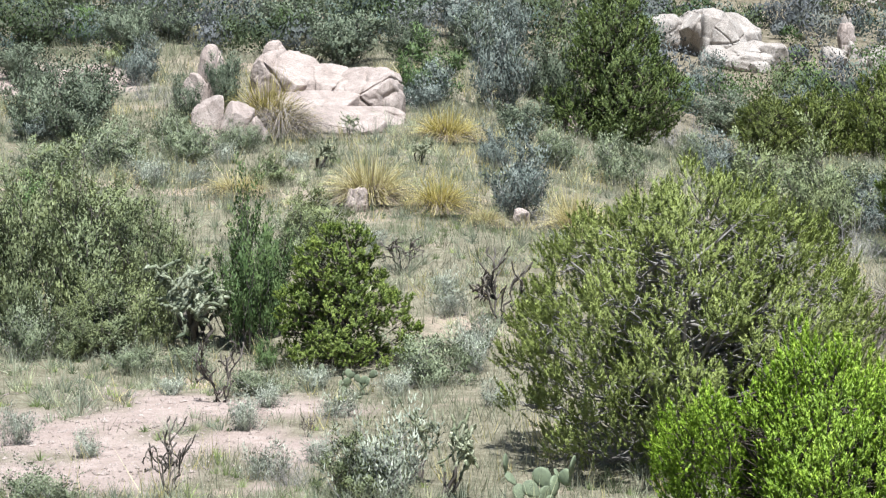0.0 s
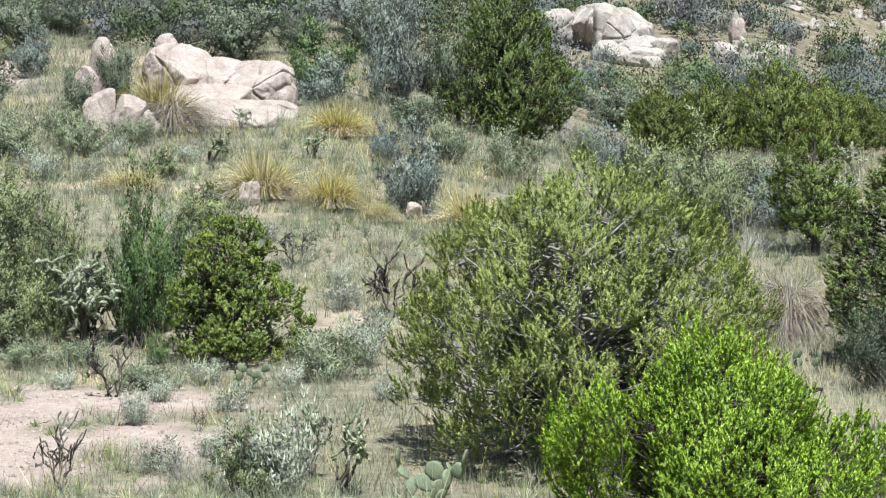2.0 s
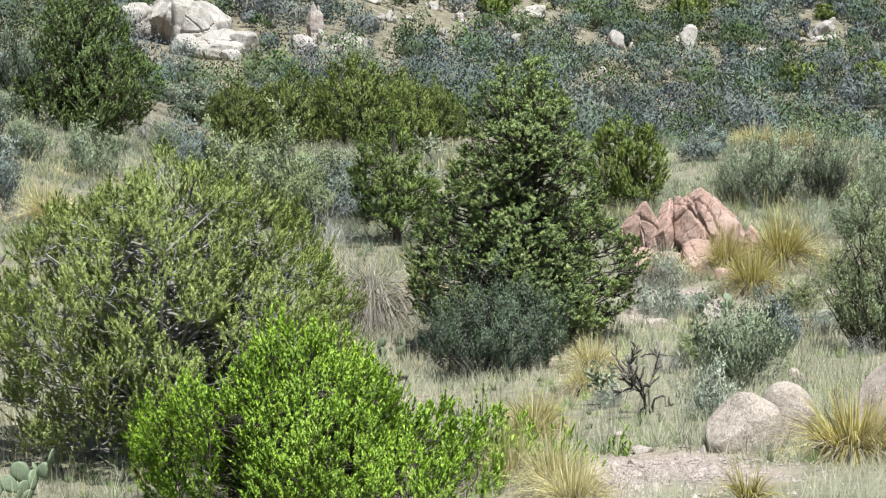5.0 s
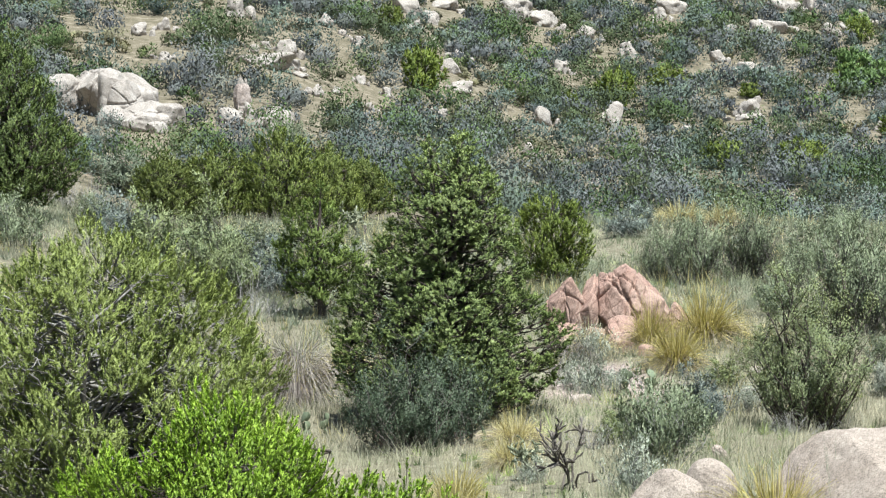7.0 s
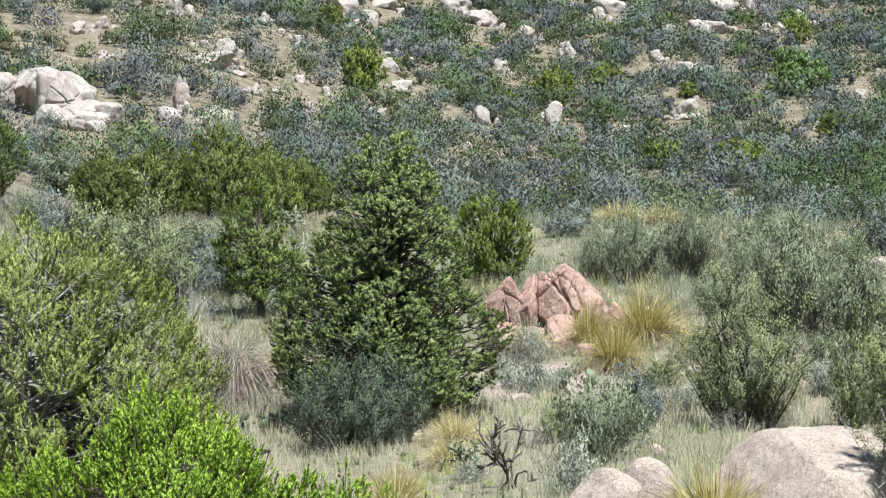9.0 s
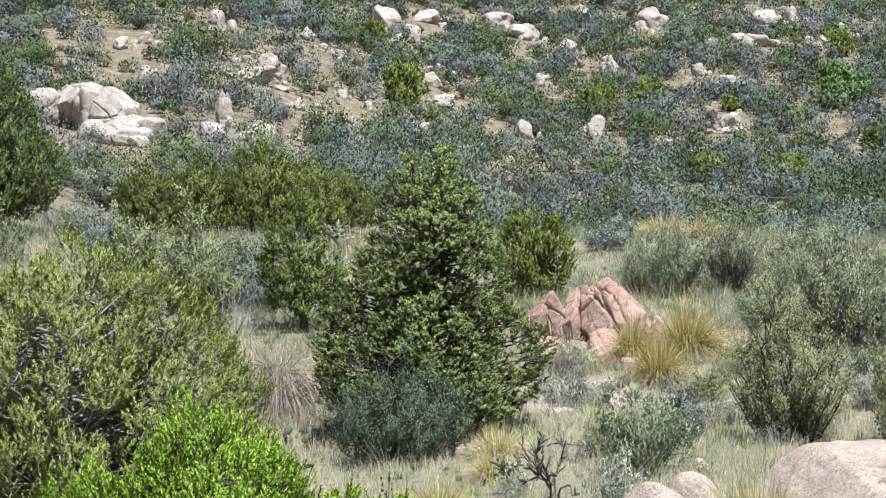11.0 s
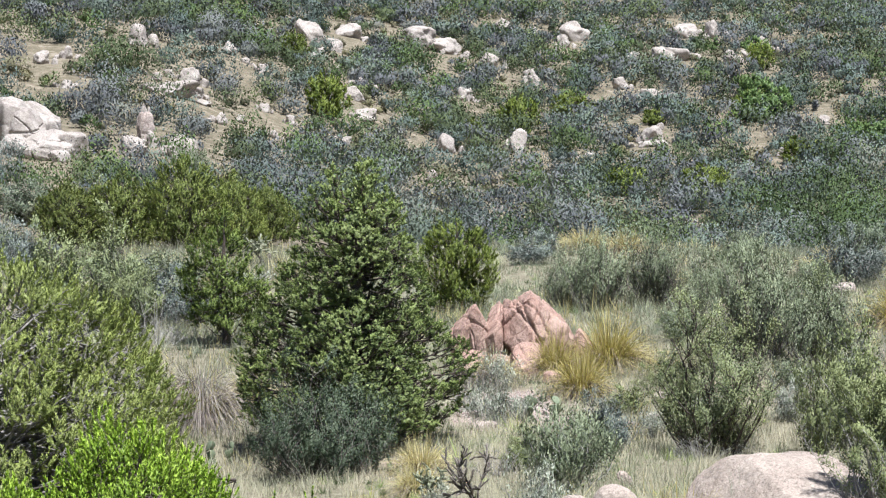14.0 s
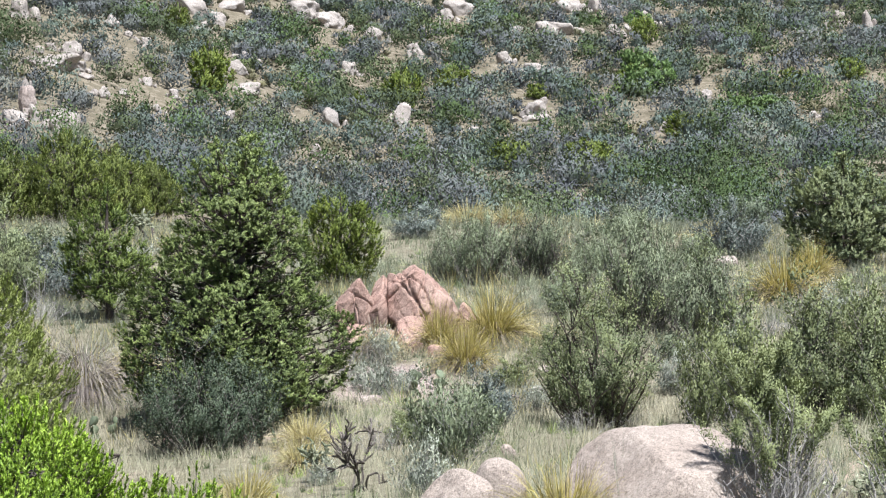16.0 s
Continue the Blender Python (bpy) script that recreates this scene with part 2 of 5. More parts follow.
def raw_mesh(name, verts, faces, mat, smooth=False):
    """A mesh from arrays: verts (n, 3), faces (m, 3 or 4)."""
    me = bpy.data.meshes.new(name)
    verts, faces = np.asarray(verts, np.float32), np.asarray(faces, np.int32)
    m, k = faces.shape
    me.vertices.add(len(verts))
    me.vertices.foreach_set("co", verts.ravel())
    me.loops.add(m * k)
    me.loops.foreach_set("vertex_index", faces.ravel())
    me.polygons.add(m)
    me.polygons.foreach_set("loop_start", np.arange(0, m * k, k, dtype=np.int32))
    me.polygons.foreach_set("use_smooth", np.full(m, smooth))
    me.update(calc_edges=True)
    me.materials.append(mat)
    return me


def part(name, me, parent, label="", at=None):
    ob = new(name, me)
    ob.parent = parent
    if at is not None:
        ob.matrix_basis = at
    return tagged(ob, label)


def thing(name, label, category, group="", m=None):
    ob = new(name)
    ob.empty_display_size = 0.2
    if m is not None:
        ob.matrix_basis = m
    return tagged(ob, label, category, group)


def tubes(lines, radii, sides=5):
    """Round tapering limbs along poly-lines: lists of (k, 3) points and (k,) radii. Gives verts and quads."""
    vs, fs, n = [], [], 0
    ang = np.linspace(0, 2 * np.pi, sides, endpoint=False)
    for pts, rad in zip(lines, radii):
        pts, rad = np.asarray(pts, float), np.asarray(rad, float)
        t = unit(np.gradient(pts, axis=0))
        ref = np.where(np.abs(t[:, 2:3]) > 0.9, np.array([[1.0, 0, 0]]), np.array([[0, 0, 1.0]]))
        a = unit(np.cross(t, ref))
        b = np.cross(t, a)
        ring = pts[:, None] + rad[:, None, None] * (a[:, None] * np.cos(ang)[None, :, None] + b[:, None] * np.sin(ang)[None, :, None])
        k = len(pts)
        vs.append(ring.reshape(-1, 3))
        i, j = np.meshgrid(np.arange(k - 1), np.arange(sides), indexing="ij")
        j2 = (j + 1) % sides
        fs.append(np.stack([i * sides + j, i * sides + j2, (i + 1) * sides + j2, (i + 1) * sides + j], -1).reshape(-1, 4) + n)
        n += k * sides
    return np.concatenate(vs), np.concatenate(fs)


def limb(a, b, n=5, sag=0.1, wobble=0.05):
    """A bent way from a to b."""
    a, b = np.asarray(a, float), np.asarray(b, float)
    s = np.linspace(0, 1, n)[:, None]
    size = np.linalg.norm(b - a)
    p = a + (b - a) * s
    p[:, 2] -= np.sin(s[:, 0] * np.pi) * sag * size
    p[1:-1] += rng.normal(0, wobble * size, (n - 2, 3))
    return p


def leaf_quads(p, along, flat, length, width):
    """Pointed leaves or needle bundles, one triangle each: two shoulders and a tip."""
    n = len(p)
    along = unit(along)
    side = unit(np.cross(along, flat))
    L, W = np.broadcast_to(length, n)[:, None], np.broadcast_to(width, n)[:, None]
    v = np.stack([p + side * W * 0.5, p + along * L, p - side * W * 0.5], 1).reshape(-1, 3)
    return v, np.arange(3 * n).reshape(n, 3)


def leaf_mesh(name, v, f, mat, tint, mass, soft=0.6):
    """A mesh of leaf triangles, with a tint and a direction of the mass of foliage for each leaf (or for each of its corners): its shading leans that way."""
    v = v.copy().reshape(-1, 3, 3)
    ng = unit(np.cross(v[:, 1] - v[:, 0], v[:, 2] - v[:, 0]))
    mass = unit(mass if mass.ndim == 3 else np.repeat(mass[:, None], 3, 1))
    turn = (ng * mass.mean(1)).sum(1) < 0
    v[turn], mass[turn] = v[turn][:, ::-1], mass[turn][:, ::-1]
    ng[turn] *= -1
    me = raw_mesh(name, v.reshape(-1, 3), f, mat, True)
    nn = unit(mass * soft + ng[:, None] * (1 - soft))
    me.attributes.new("custom_normal", 'FLOAT_VECTOR', 'POINT').data.foreach_set("vector", nn.astype(np.float32).ravel())
    me.attributes.new("tint", 'FLOAT', 'POINT').data.foreach_set("value", np.repeat(tint, 3).astype(np.float32))
    return me


def sprigs_of(base, way, length, per, ll, lw, splay, slim=0.0):
    """Bottle-brush sprigs: at each base a twig of the given length that bristles with per needles. Gives verts, faces, sprig numbers and places along the sprig."""
    n = len(base)
    i = np.repeat(np.arange(n), per)
    s = rng.random(n * per)
    d = way[i]
    out = rng.normal(0, 1, (n * per, 3))
    out = unit(out - d * (out * d).sum(1, keepdims=True))
    along = d * (1 - 0.55 * splay) + out * splay * (1 - slim * s)[:, None]
    p = base[i] + d * (s * length[i])[:, None] + rng.normal(0, 0.12 * lw, (n * per, 3))
    flat = out + rng.normal(0, 0.6, out.shape)
    v, f = leaf_quads(p, along, flat, ll * rng.uniform(0.65, 1.25, n * per), lw * rng.uniform(0.75, 1.25, n * per))
    return v, f, i, s


def bough_middles(count, w, h, z0, outline, gap, lump, inner):
    """Middles of the boughs: spread over the crown's skin at least gap apart, and a share of them inside it."""
    seed, k = int(rng.integers(1 << 20)), count * 30
    s, a, deep = rng.random(k), rng.random(k) * 2 * np.pi, rng.random(k) < inner
    edge = outline(s)
    wob = fbm(np.stack([np.cos(a) * 1.5, np.sin(a) * 1.5, s * 3.2], 1), 1.0, seed, 3)
    r = edge * (1 + lump * wob) * np.where(deep, rng.uniform(0.2, 0.62, k), rng.uniform(0.84, 1.0, k))
    q = np.stack([r * np.cos(a) * w / 2, r * np.sin(a) * w / 2, z0 + s * h * (1 + 0.25 * lump * wob)], 1)
    apart = np.where(deep, 0.75, 1.0) * gap
    out = np.zeros((count, 3))
    n = 0
    for j in np.nonzero(rng.random(k) < np.maximum(edge, 0.12))[0]:
        if n == 0 or ((out[:n] - q[j]) ** 2).sum(1).min() > apart[j] ** 2:
            out[n] = q[j]
            n += 1
            if n == count:
                break
    return out[:n]


def tree(name, label, category, w, h, clear, outline, leaf_mat, bark_mat, bough=0.34, boughs=200, sprigs=22, sprig=0.26, per=34, ll=0.07, lw=0.012, up=0.6, splay=0.75, tall=0.85, slim=0.5,
         lump=0.25, inner=0.25, stems=1, group="", twig_mat=None, lean=0.0, gap=0.95, base_r=0.028):
    """A tree: trunk, limbs to every bough, twigs, and boughs that are domes of bristling sprigs with gaps between them."""
    t = thing(name, label, category, group)
    pad = bough * 0.95 + sprig * 0.25
    c = bough_middles(boughs, w - 2 * pad, h - clear - pad * (tall + 0.35), clear + 0.35 * pad, outline, bough * gap, lump, inner)
    n = len(c)
    lines, radii, tops = [], [], []
    for k in range(stems):
        a = 2 * np.pi * k / stems + rng.random()
        foot = np.array([np.cos(a), np.sin(a), 0]) * (0.05 * w if stems > 1 else 0)
        top = np.array([np.cos(a) * (0.22 * w if stems > 1 else 0.02) + lean, np.sin(a) * (0.22 * w if stems > 1 else 0.02), h * (0.62 if stems > 1 else 0.86)])
        foot[2] = -0.15
        line = limb(foot, top, 9, 0.0, 0.015)
        tops.append(line)
        r0 = (base_r * h + 0.02) / (stems ** 0.5)
        lines.append(line)
        radii.append(np.linspace(r0, r0 * 0.18, 9))
    trunk = part("trunk", raw_mesh("trunk", *tubes(lines, radii, 8), bark_mat, True), t, "bare bark-covered trunk")
    # boughs
    core = np.stack([0 * c[:, 0], 0 * c[:, 1], np.minimum(c[:, 2] - 0.35 * np.hypot(c[:, 0], c[:, 1]), 0.7 * h)], 1)
    outward = unit(c - core)
    size = bough * rng.uniform(0.75, 1.3, n)
    root = c - outward * size[:, None] * 0.7 - np.array([0, 0, 0.2]) * size[:, None]
    root[:, 2] = np.maximum(root[:, 2], 0.06)
    i = np.repeat(np.arange(n), sprigs)
    d = unit(rng.normal(0, 1, (len(i), 3)) + outward[i] * 0.75 + np.array([0, 0, 0.45]))
    way = unit(d * 0.75 + np.array([0, 0, up]) + outward[i] * 0.2 + rng.normal(0, 0.22, d.shape))
    length = sprig * rng.uniform(0.65, 1.3, len(i))
    tip = c[i] + d * (size[i] * rng.uniform(0.55, 1.05, len(i)))[:, None] * np.array([1, 1, tall])
    base = tip - way * length[:, None]
    base[:, 2] = np.maximum(base[:, 2], 0.04)
    # limbs and twigs
    bl, br = [], []
    for q in root:
        line = tops[int(rng.integers(stems))]
        hgt = np.clip(q[2] - (0.12 + 0.35 * rng.random()) * np.hypot(q[0], q[1]), 0.08 * h, 0.86 * h)
        k = np.argmin(np.abs(line[:, 2] - hgt))
        bl.append(limb(line[k], q, 6, 0.06, 0.04))
        r = 0.0045 * h * (0.5 + rng.random())
        br.append(np.linspace(r, r * 0.4, 6))
    for j in range(0, len(i), max(1, sprigs // 5)):
        bl.append(limb(root[i[j]], base[j], 4, 0.05, 0.06))
        br.append(np.linspace(0.0016 * h, 0.0006 * h, 4) + 0.002)
    tagged(part("branchwork", raw_mesh("branchwork", *tubes(bl, br, 4), twig_mat or bark_mat, True), trunk), kind="stuff")
    v, f, k, s = sprigs_of(base, way, length, per, ll, lw, splay, slim)
    tint = 0.34 * rng.random(n)[i[k]] + 0.36 * rng.random(len(i))[k] + 0.3 * s
    mid = v.reshape(-1, 3, 3).mean(1)
    mass = unit(mid - root[i[k]] - np.array([0, 0, -0.1]) * size[i[k], None]) + unit(mid - base[k] - way[k] * (0.4 * length[k])[:, None]) * 0.8 + outward[i[k]] * 0.3
    part("crown", leaf_mesh("crown", v, f, leaf_mat, tint, mass, 0.6), t)
    return t


def cone(s):
    return np.clip(np.minimum(s * 3 + 0.62, 1) * (1 - s ** 1.55) ** 0.85 + 0.1, 0, 1)


def peaked(s):
    return np.clip((1 - s) ** 0.8 + 0.03, 0, 1)


def dome(s):
    return np.clip(np.sqrt(np.maximum(1 - (2 * np.clip(s, 0, 1) * 0.9 - 0.62) ** 2, 0)), 0, 1)


def mound(s):
    return np.clip(1 - 0.42 * s - 0.42 * s ** 4, 0, 1) * np.clip(0.8 + 2 * s, 0, 1)


def shrub(name, label, w, h, stems, leaves, ll, lw, leaf_mat, bark_mat, upright=0.5, bare=0.25, spread=1.0, group="", tight=0.04, thick=1.0):
    """A shrub of many upright stems that fork twice, with small leaves set along the twigs."""
    t = thing(name, label, "shrub", group)
    lines, radii, tips = [], [], []
    lobes = 4 + int(w * 2)
    lobe_a, lobe_h = rng.random(lobes) * 2 * np.pi, rng.uniform(0.62, 1.05, lobes)
    for k in range(stems):
        j = k % lobes
        a, q = lobe_a[j] + rng.normal(0, 0.3), np.sqrt(rng.random())
        foot = np.array([np.cos(a), np.sin(a), 0]) * q * 0.12 * w + np.array([0, 0, -0.08])
        hh = h * (1 - 0.72 * q ** 2.4) * lobe_h[j] * rng.uniform(0.6, 1.0)
        top = np.array([np.cos(a) * q * 0.46 * w * spread, np.sin(a) * q * 0.46 * w * spread, hh])
        line = limb(foot, top, 6, 0.05 * q, 0.03)
        lines.append(line)
        r = (0.0055 * h + 0.003) * thick
        radii.append(np.linspace(r, r * 0.3, 6))
        for m in range(6):
            u = rng.uniform(0.12, 0.97)
            i = int(u * 5)
            at = line[i] + (line[min(i + 1, 5)] - line[i]) * (u * 5 - i)
            b = rng.random() * 2 * np.pi
            reach = w * rng.uniform(0.05, 0.2)
            end = at + np.array([np.cos(b) * reach, np.sin(b) * reach, rng.uniform(0.02, 0.1) * h + reach * upright])
            end[2] = min(end[2], h * rng.uniform(0.9, 1.02))
            twig = limb(at, end, 4, 0.03, 0.05)
            lines.append(twig)
            radii.append(np.linspace(r * 0.5, r * 0.2, 4))
            tips.append(twig)
            for g in range(2):
                b2 = b + rng.normal(0, 1.0)
                r2 = reach * rng.uniform(0.3, 0.7)
                e2 = twig[2] + np.array([np.cos(b2) * r2, np.sin(b2) * r2, r2 * (0.4 + upright) + 0.02 * h])
                tips.append(limb(twig[1 + g], e2, 4, 0.0, 0.04))
        tips.append(line[2:])
    tagged(part("stemwork", raw_mesh("stemwork", *tubes(lines, radii, 3), bark_mat, True), t), kind="stuff")
    if leaves:
        ends = np.array([[x[0], x[-1]] for x in tips])
        mid = np.array([x[len(x) // 2] for x in tips])
        keep = ends[:, 1, 2] > bare * h * (rng.random(len(ends)) if bare < 0.3 else rng.uniform(0.6, 1.1, len(ends)))
        ends, mid = ends[keep], mid[keep]
        load = rng.random(len(ends)) ** 2.2 + 0.04   # some twigs are thick with leaves, others nearly bare
        k = rng.choice(len(ends), leaves, p=load / load.sum())
        u = rng.uniform(0.1, 1.08, leaves)[:, None]
        p = (1 - u) ** 2 * ends[k, 0] + 2 * u * (1 - u) * mid[k] + u * u * ends[k, 1]
        off = rng.normal(0, tight, (leaves, 3))
        p = p + off
        p[:, 2] = np.maximum(p[:, 2], 0.02)
        along = unit(ends[k, 1] - ends[k, 0])
        way = along * 0.6 + unit(off) * 0.8 + rng.normal(0, 0.4, (leaves, 3)) + np.array([0, 0, upright * 0.5])
        flat = rng.normal(0, 0.42, (leaves, 3)) + unit(off) * 0.6 + unit(p - np.array([0, 0, 0.35 * h])) * 0.6 + np.array([0, 0, 0.4])
        v, f = leaf_quads(p, way, flat, ll * rng.uniform(0.6, 1.3, leaves), lw * rng.uniform(0.7, 1.25, leaves))
        mass = unit(off) * 0.8 + unit(p - np.array([0, 0, 0.3 * h])) * 0.6 + np.array([0, 0, 0.35])
        part("foliage", leaf_mesh("foliage", v, f, leaf_mat, 0.6 * rng.random(len(ends))[k] + 0.4 * np.clip(u[:, 0], 0, 1), mass, 0.7), t)
    return t


def blades(n, length, width, lift, droop, base_r=0.12, z0=0.0, tilt=(0, 0, 0)):
    """Long arching blades from a common crown: four pieces each."""
    a = rng.random(n) * 2 * np.pi
    rise = np.clip(rng.normal(lift, 0.38, n), -0.25, 1.5)
    d = np.stack([np.cos(a) * np.cos(rise), np.sin(a) * np.cos(rise), np.sin(rise)], 1) + np.asarray(tilt)
    d = unit(d)
    L = length * rng.uniform(0.6, 1.15, n)
    foot = np.stack([np.cos(a), np.sin(a), np.zeros(n)], 1) * base_r * np.sqrt(rng.random(n))[:, None]
    foot[:, 2] = z0 * rng.random(n)
    side = unit(np.cross(d, np.array([0, 0, 1.0]) + rng.normal(0, 0.3, (n, 3))))
    vs = []
    for k, s in enumerate((0.0, 0.4, 0.75, 1.0)):
        c = foot + d * (L * s)[:, None]
        c[:, 2] -= droop * L * s ** 2.2 * (0.5 + np.cos(rise)) * 0.6
        c[:, 2] = np.maximum(c[:, 2], 0.01)
        wd = width * (1 - 0.85 * s)
        vs.extend([c - side * wd / 2, c + side * wd / 2])
    v = np.stack(vs, 1).reshape(-1, 3)
    base = (np.arange(n) * 8)[:, None, None]
    f = base + np.array([[0, 1, 3, 2], [2, 3, 5, 4], [4, 5, 7, 6]])[None]
    return v, f.reshape(-1, 4)


def beargrass(name, label, w, h, n, mat, dry=0.5, skirt=0, group="", tilt=(0, 0, 0), dead=None):
    t = thing(name, label, "beargrass", group)
    L = max(h * 1.15, w * 0.55)
    v, f = blades(n, L * 1.0, 0.014, 0.84, 0.72, 0.17 * w, 0.16)
    tagged(part("blade_tuft", raw_mesh("blade_tuft", v, f, mat), t), kind="stuff")
    k = int(n * dry)
    if k:
        v, f = blades(k, L * (1.0 + 0.1 * skirt), 0.013 - 0.003 * skirt, 0.25, 0.75 + 0.3 * skirt, (0.15 + 0.14 * skirt) * w, 0.2 + skirt * 0.5 * h, tilt)
        tagged(part("dead_skirt", raw_mesh("dead_skirt", v, f, dead or DRY_BLADE), t, "drooping dead blades"), kind="stuff")
    return t


def cholla(name, label, w, h, mat, joints=40, fat=0.035, group="", stem_mat=None, reach=(0.08, 0.17), wild=0.7, stems=5):
    """A tree cholla: a short woody stem that forks again and again into spiny cylindrical joints."""
    t = thing(name, label, "cholla cactus", group)
    ends, lines, radii = [], [], []
    for k in range(stems):
        a = rng.random() * 2 * np.pi
        foot = np.array([rng.normal(0, 0.06), rng.normal(0, 0.06), -0.06])
        top = np.array([np.cos(a) * 0.2 * w, np.sin(a) * 0.2 * w, h * rng.uniform(0.25, 0.42)])
        lines.append(limb(foot, top, 6, 0, 0.05))
        radii.append(np.linspace(fat * 1.15, fat, 6))
        ends.append((top, np.array([np.cos(a), np.sin(a), 1.2])))
    jl, jr = [], []
    while len(jl) < joints and ends:
        k = int(rng.integers(len(ends)))
        at, way = ends[k]
        way = unit(way + rng.normal(0, wild, 3) + np.array([0, 0, 0.2]))
        ln = h * rng.uniform(*reach)
        end = at + way * ln
        if end[2] > h or np.hypot(end[0], end[1]) > w * 0.55 or end[2] < 0.12 * h:
            if rng.random() < 0.1 and len(ends) > 2:
                ends.pop(k)
            continue
        pts = limb(at, end, 6, -0.04, 0.025)
        jl.append(pts)
        r = fat * rng.uniform(0.75, 1.0)
        jr.append(r * np.array([0.75, 1.0, 1.05, 1.0, 0.85, 0.25]))
        ends.append((end, way))
        if rng.random() < 0.35:
            ends.pop(k)
    tagged(part("stemwork", raw_mesh("stemwork", *tubes(lines, radii, 6), stem_mat or CHOLLA_DRY, True), t), "dark woody stems", kind="stuff")
    v, f = tubes(jl, jr, 5)
    # spines as small blades all over the joints
    q = np.concatenate([x[1:-1] for x in jl])
    q = np.repeat(q, 6, 0)
    way = unit(rng.normal(0, 1, q.shape))
    sv, sf = leaf_quads(q + way * fat * 0.8, way, rng.normal(0, 1, q.shape), fat * 1.1, fat * 0.35)
    jointed = tagged(part("jointwork", raw_mesh("jointwork", v, f, mat, True), t), kind="stuff")
    tagged(part("spine_fuzz", raw_mesh("spine_fuzz", sv, sf, mat), jointed, "pale spines"), kind="stuff")
    return t


PAD_ME = []


def pad_mesh():
    """One flat oval cactus pad, standing on its narrow end."""
    if not PAD_ME:
        bm = bmesh.new()
        bmesh.ops.create_uvsphere(bm, u_segments=10, v_segments=8, radius=0.5)
        for v in bm.verts:
            v.co.z += 0.5
            wide = 0.55 + 0.45 * min(1, v.co.z * 1.6)
            v.co.x *= 0.85 * wide
            v.co.y *= 0.16
        me = bpy.data.meshes.new("pad")
        bm.to_mesh(me)
        bm.free()
        me.polygons.foreach_set("use_smooth", [True] * len(me.polygons))
        me.materials.append(PAD)
        PAD_ME.append(me)
    return PAD_ME[0]


def prickly_pear(x, y, w, h, n=14):
    t = thing("prickly_pear", "low prickly pear cactus with flat grey-green pads", "prickly pear", "prickly pears in the grass", at_ground(x, y))
    ends = [(Vector((rng.normal(0, w * 0.22), rng.normal(0, w * 0.15), -0.03)), rng.random() * 180) for k in range(max(3, n // 4))]
    for k in range(n):
        p, turn = ends[k] if k < len(ends) else ends[int(rng.integers(len(ends)))]
        s = h * rng.uniform(0.35, 0.55)
        m = Matrix.Translation(p) @ pose(0, 0, 0, rng.normal(0, 22), rng.normal(0, 28), turn) @ Matrix.Diagonal((s, s, s, 1))
        part("pad", pad_mesh(), t, "", m)
        tip = m @ Vector((rng.normal(0, 0.2), 0, 0.92))
        if tip.z < h * 0.9:
            ends.append((tip, turn + rng.normal(0, 50)))
    return t


def rock_mesh(name, size, seed, mat, facets=9, rough=0.10, level=5, boxy=2.6, grooves=4, cuts=()):
    """A weathered block: a rounded box with split faces, worn edges and a grainy skin. It is sunk below its foot."""
    bm = bmesh.new()
    bmesh.ops.create_icosphere(bm, subdivisions=level, radius=1.0)
    v = np.array([x.co[:] for x in bm.verts])
    f = np.array([[q.index for q in x.verts] for x in bm.faces])
    bm.free()
    r = (np.abs(v) ** boxy).sum(1) ** (-1 / boxy)
    v = v * r[:, None]
    own = np.random.default_rng(seed)
    for k in range(facets):
        n = unit(own.normal(0, 1, 3) * np.array([1, 1, 0.6]))
        o = own.uniform(0.62, 0.95)
        over = np.maximum(v @ n - o, 0)
        v -= over[:, None] * n * 0.96
    for nx, ny, nz, o in cuts:   # the large split faces that give the rock its form
        n = unit(np.array([nx, ny, nz], float))
        v -= np.maximum(v @ n - o, 0)[:, None] * n
    q = v * np.asarray(size) / max(size)
    v = v * (1 + rough * fbm(q, 1.6, seed, 5)[:, None])
    v += rough * 0.5 * (0.6 - np.abs(fbm(q, 3.5, seed + 9, 5)))[:, None] * unit(v)
    # open joints: narrow grooves along bent planes
    for k in range(grooves):
        n = unit(own.normal(0, 1, 3) * np.array([1, 0.6, 0.7]))
        gap = np.abs(q @ n - own.uniform(-0.3, 0.3) + 0.07 * fbm(q, 2.0, seed + 30 + k, 3))
        v *= (1 - 0.12 * np.exp(-(gap / 0.02) ** 2))[:, None]
    v = v * np.asarray(size) / 2
    return raw_mesh(name, v, f, mat, True)


def rock(x, y, w, h, mat, seed, label, d=None, turn=0, lean=0, facets=12, boxy=3.2, name="boulder", group="", level=5, sink=0.3, lift=0.0, rough=0.13, grooves=4, cuts=()):
    full = h / (1 - sink)
    me = rock_mesh(name, (w, d or w * 0.8, full), seed, mat, facets, rough, level, boxy, grooves, cuts)
    ob = new(name, me)
    z = ground_z(np.array([x]), np.array([y]))[0]
    ob.matrix_basis = pose(x, y, z + full * (0.5 - sink) + lift, lean, 0, turn)
    return tagged(ob, label, "rock", group)


def slab(parent, x, y, z, w, d, h, seed, mat, turn=0, lean=0, roll=0, facets=13, boxy=3.6, level=5, rough=0.11, name="stone", grooves=4, cuts=()):
    return part(name, rock_mesh(name, (w, d, h), seed, mat, facets, rough, level, boxy, grooves, cuts), parent, "", pose(x, y, z, lean, roll, turn))


LEDGES = [(-15.6, 77.2, 2.6, 3.2), (-14.2, 75.4, 1.5, 1.8), (-17.1, 71.3, 1.0, 0.6), (-14.3, 73.4, 1.3, 1.2)]   # middle and half axes


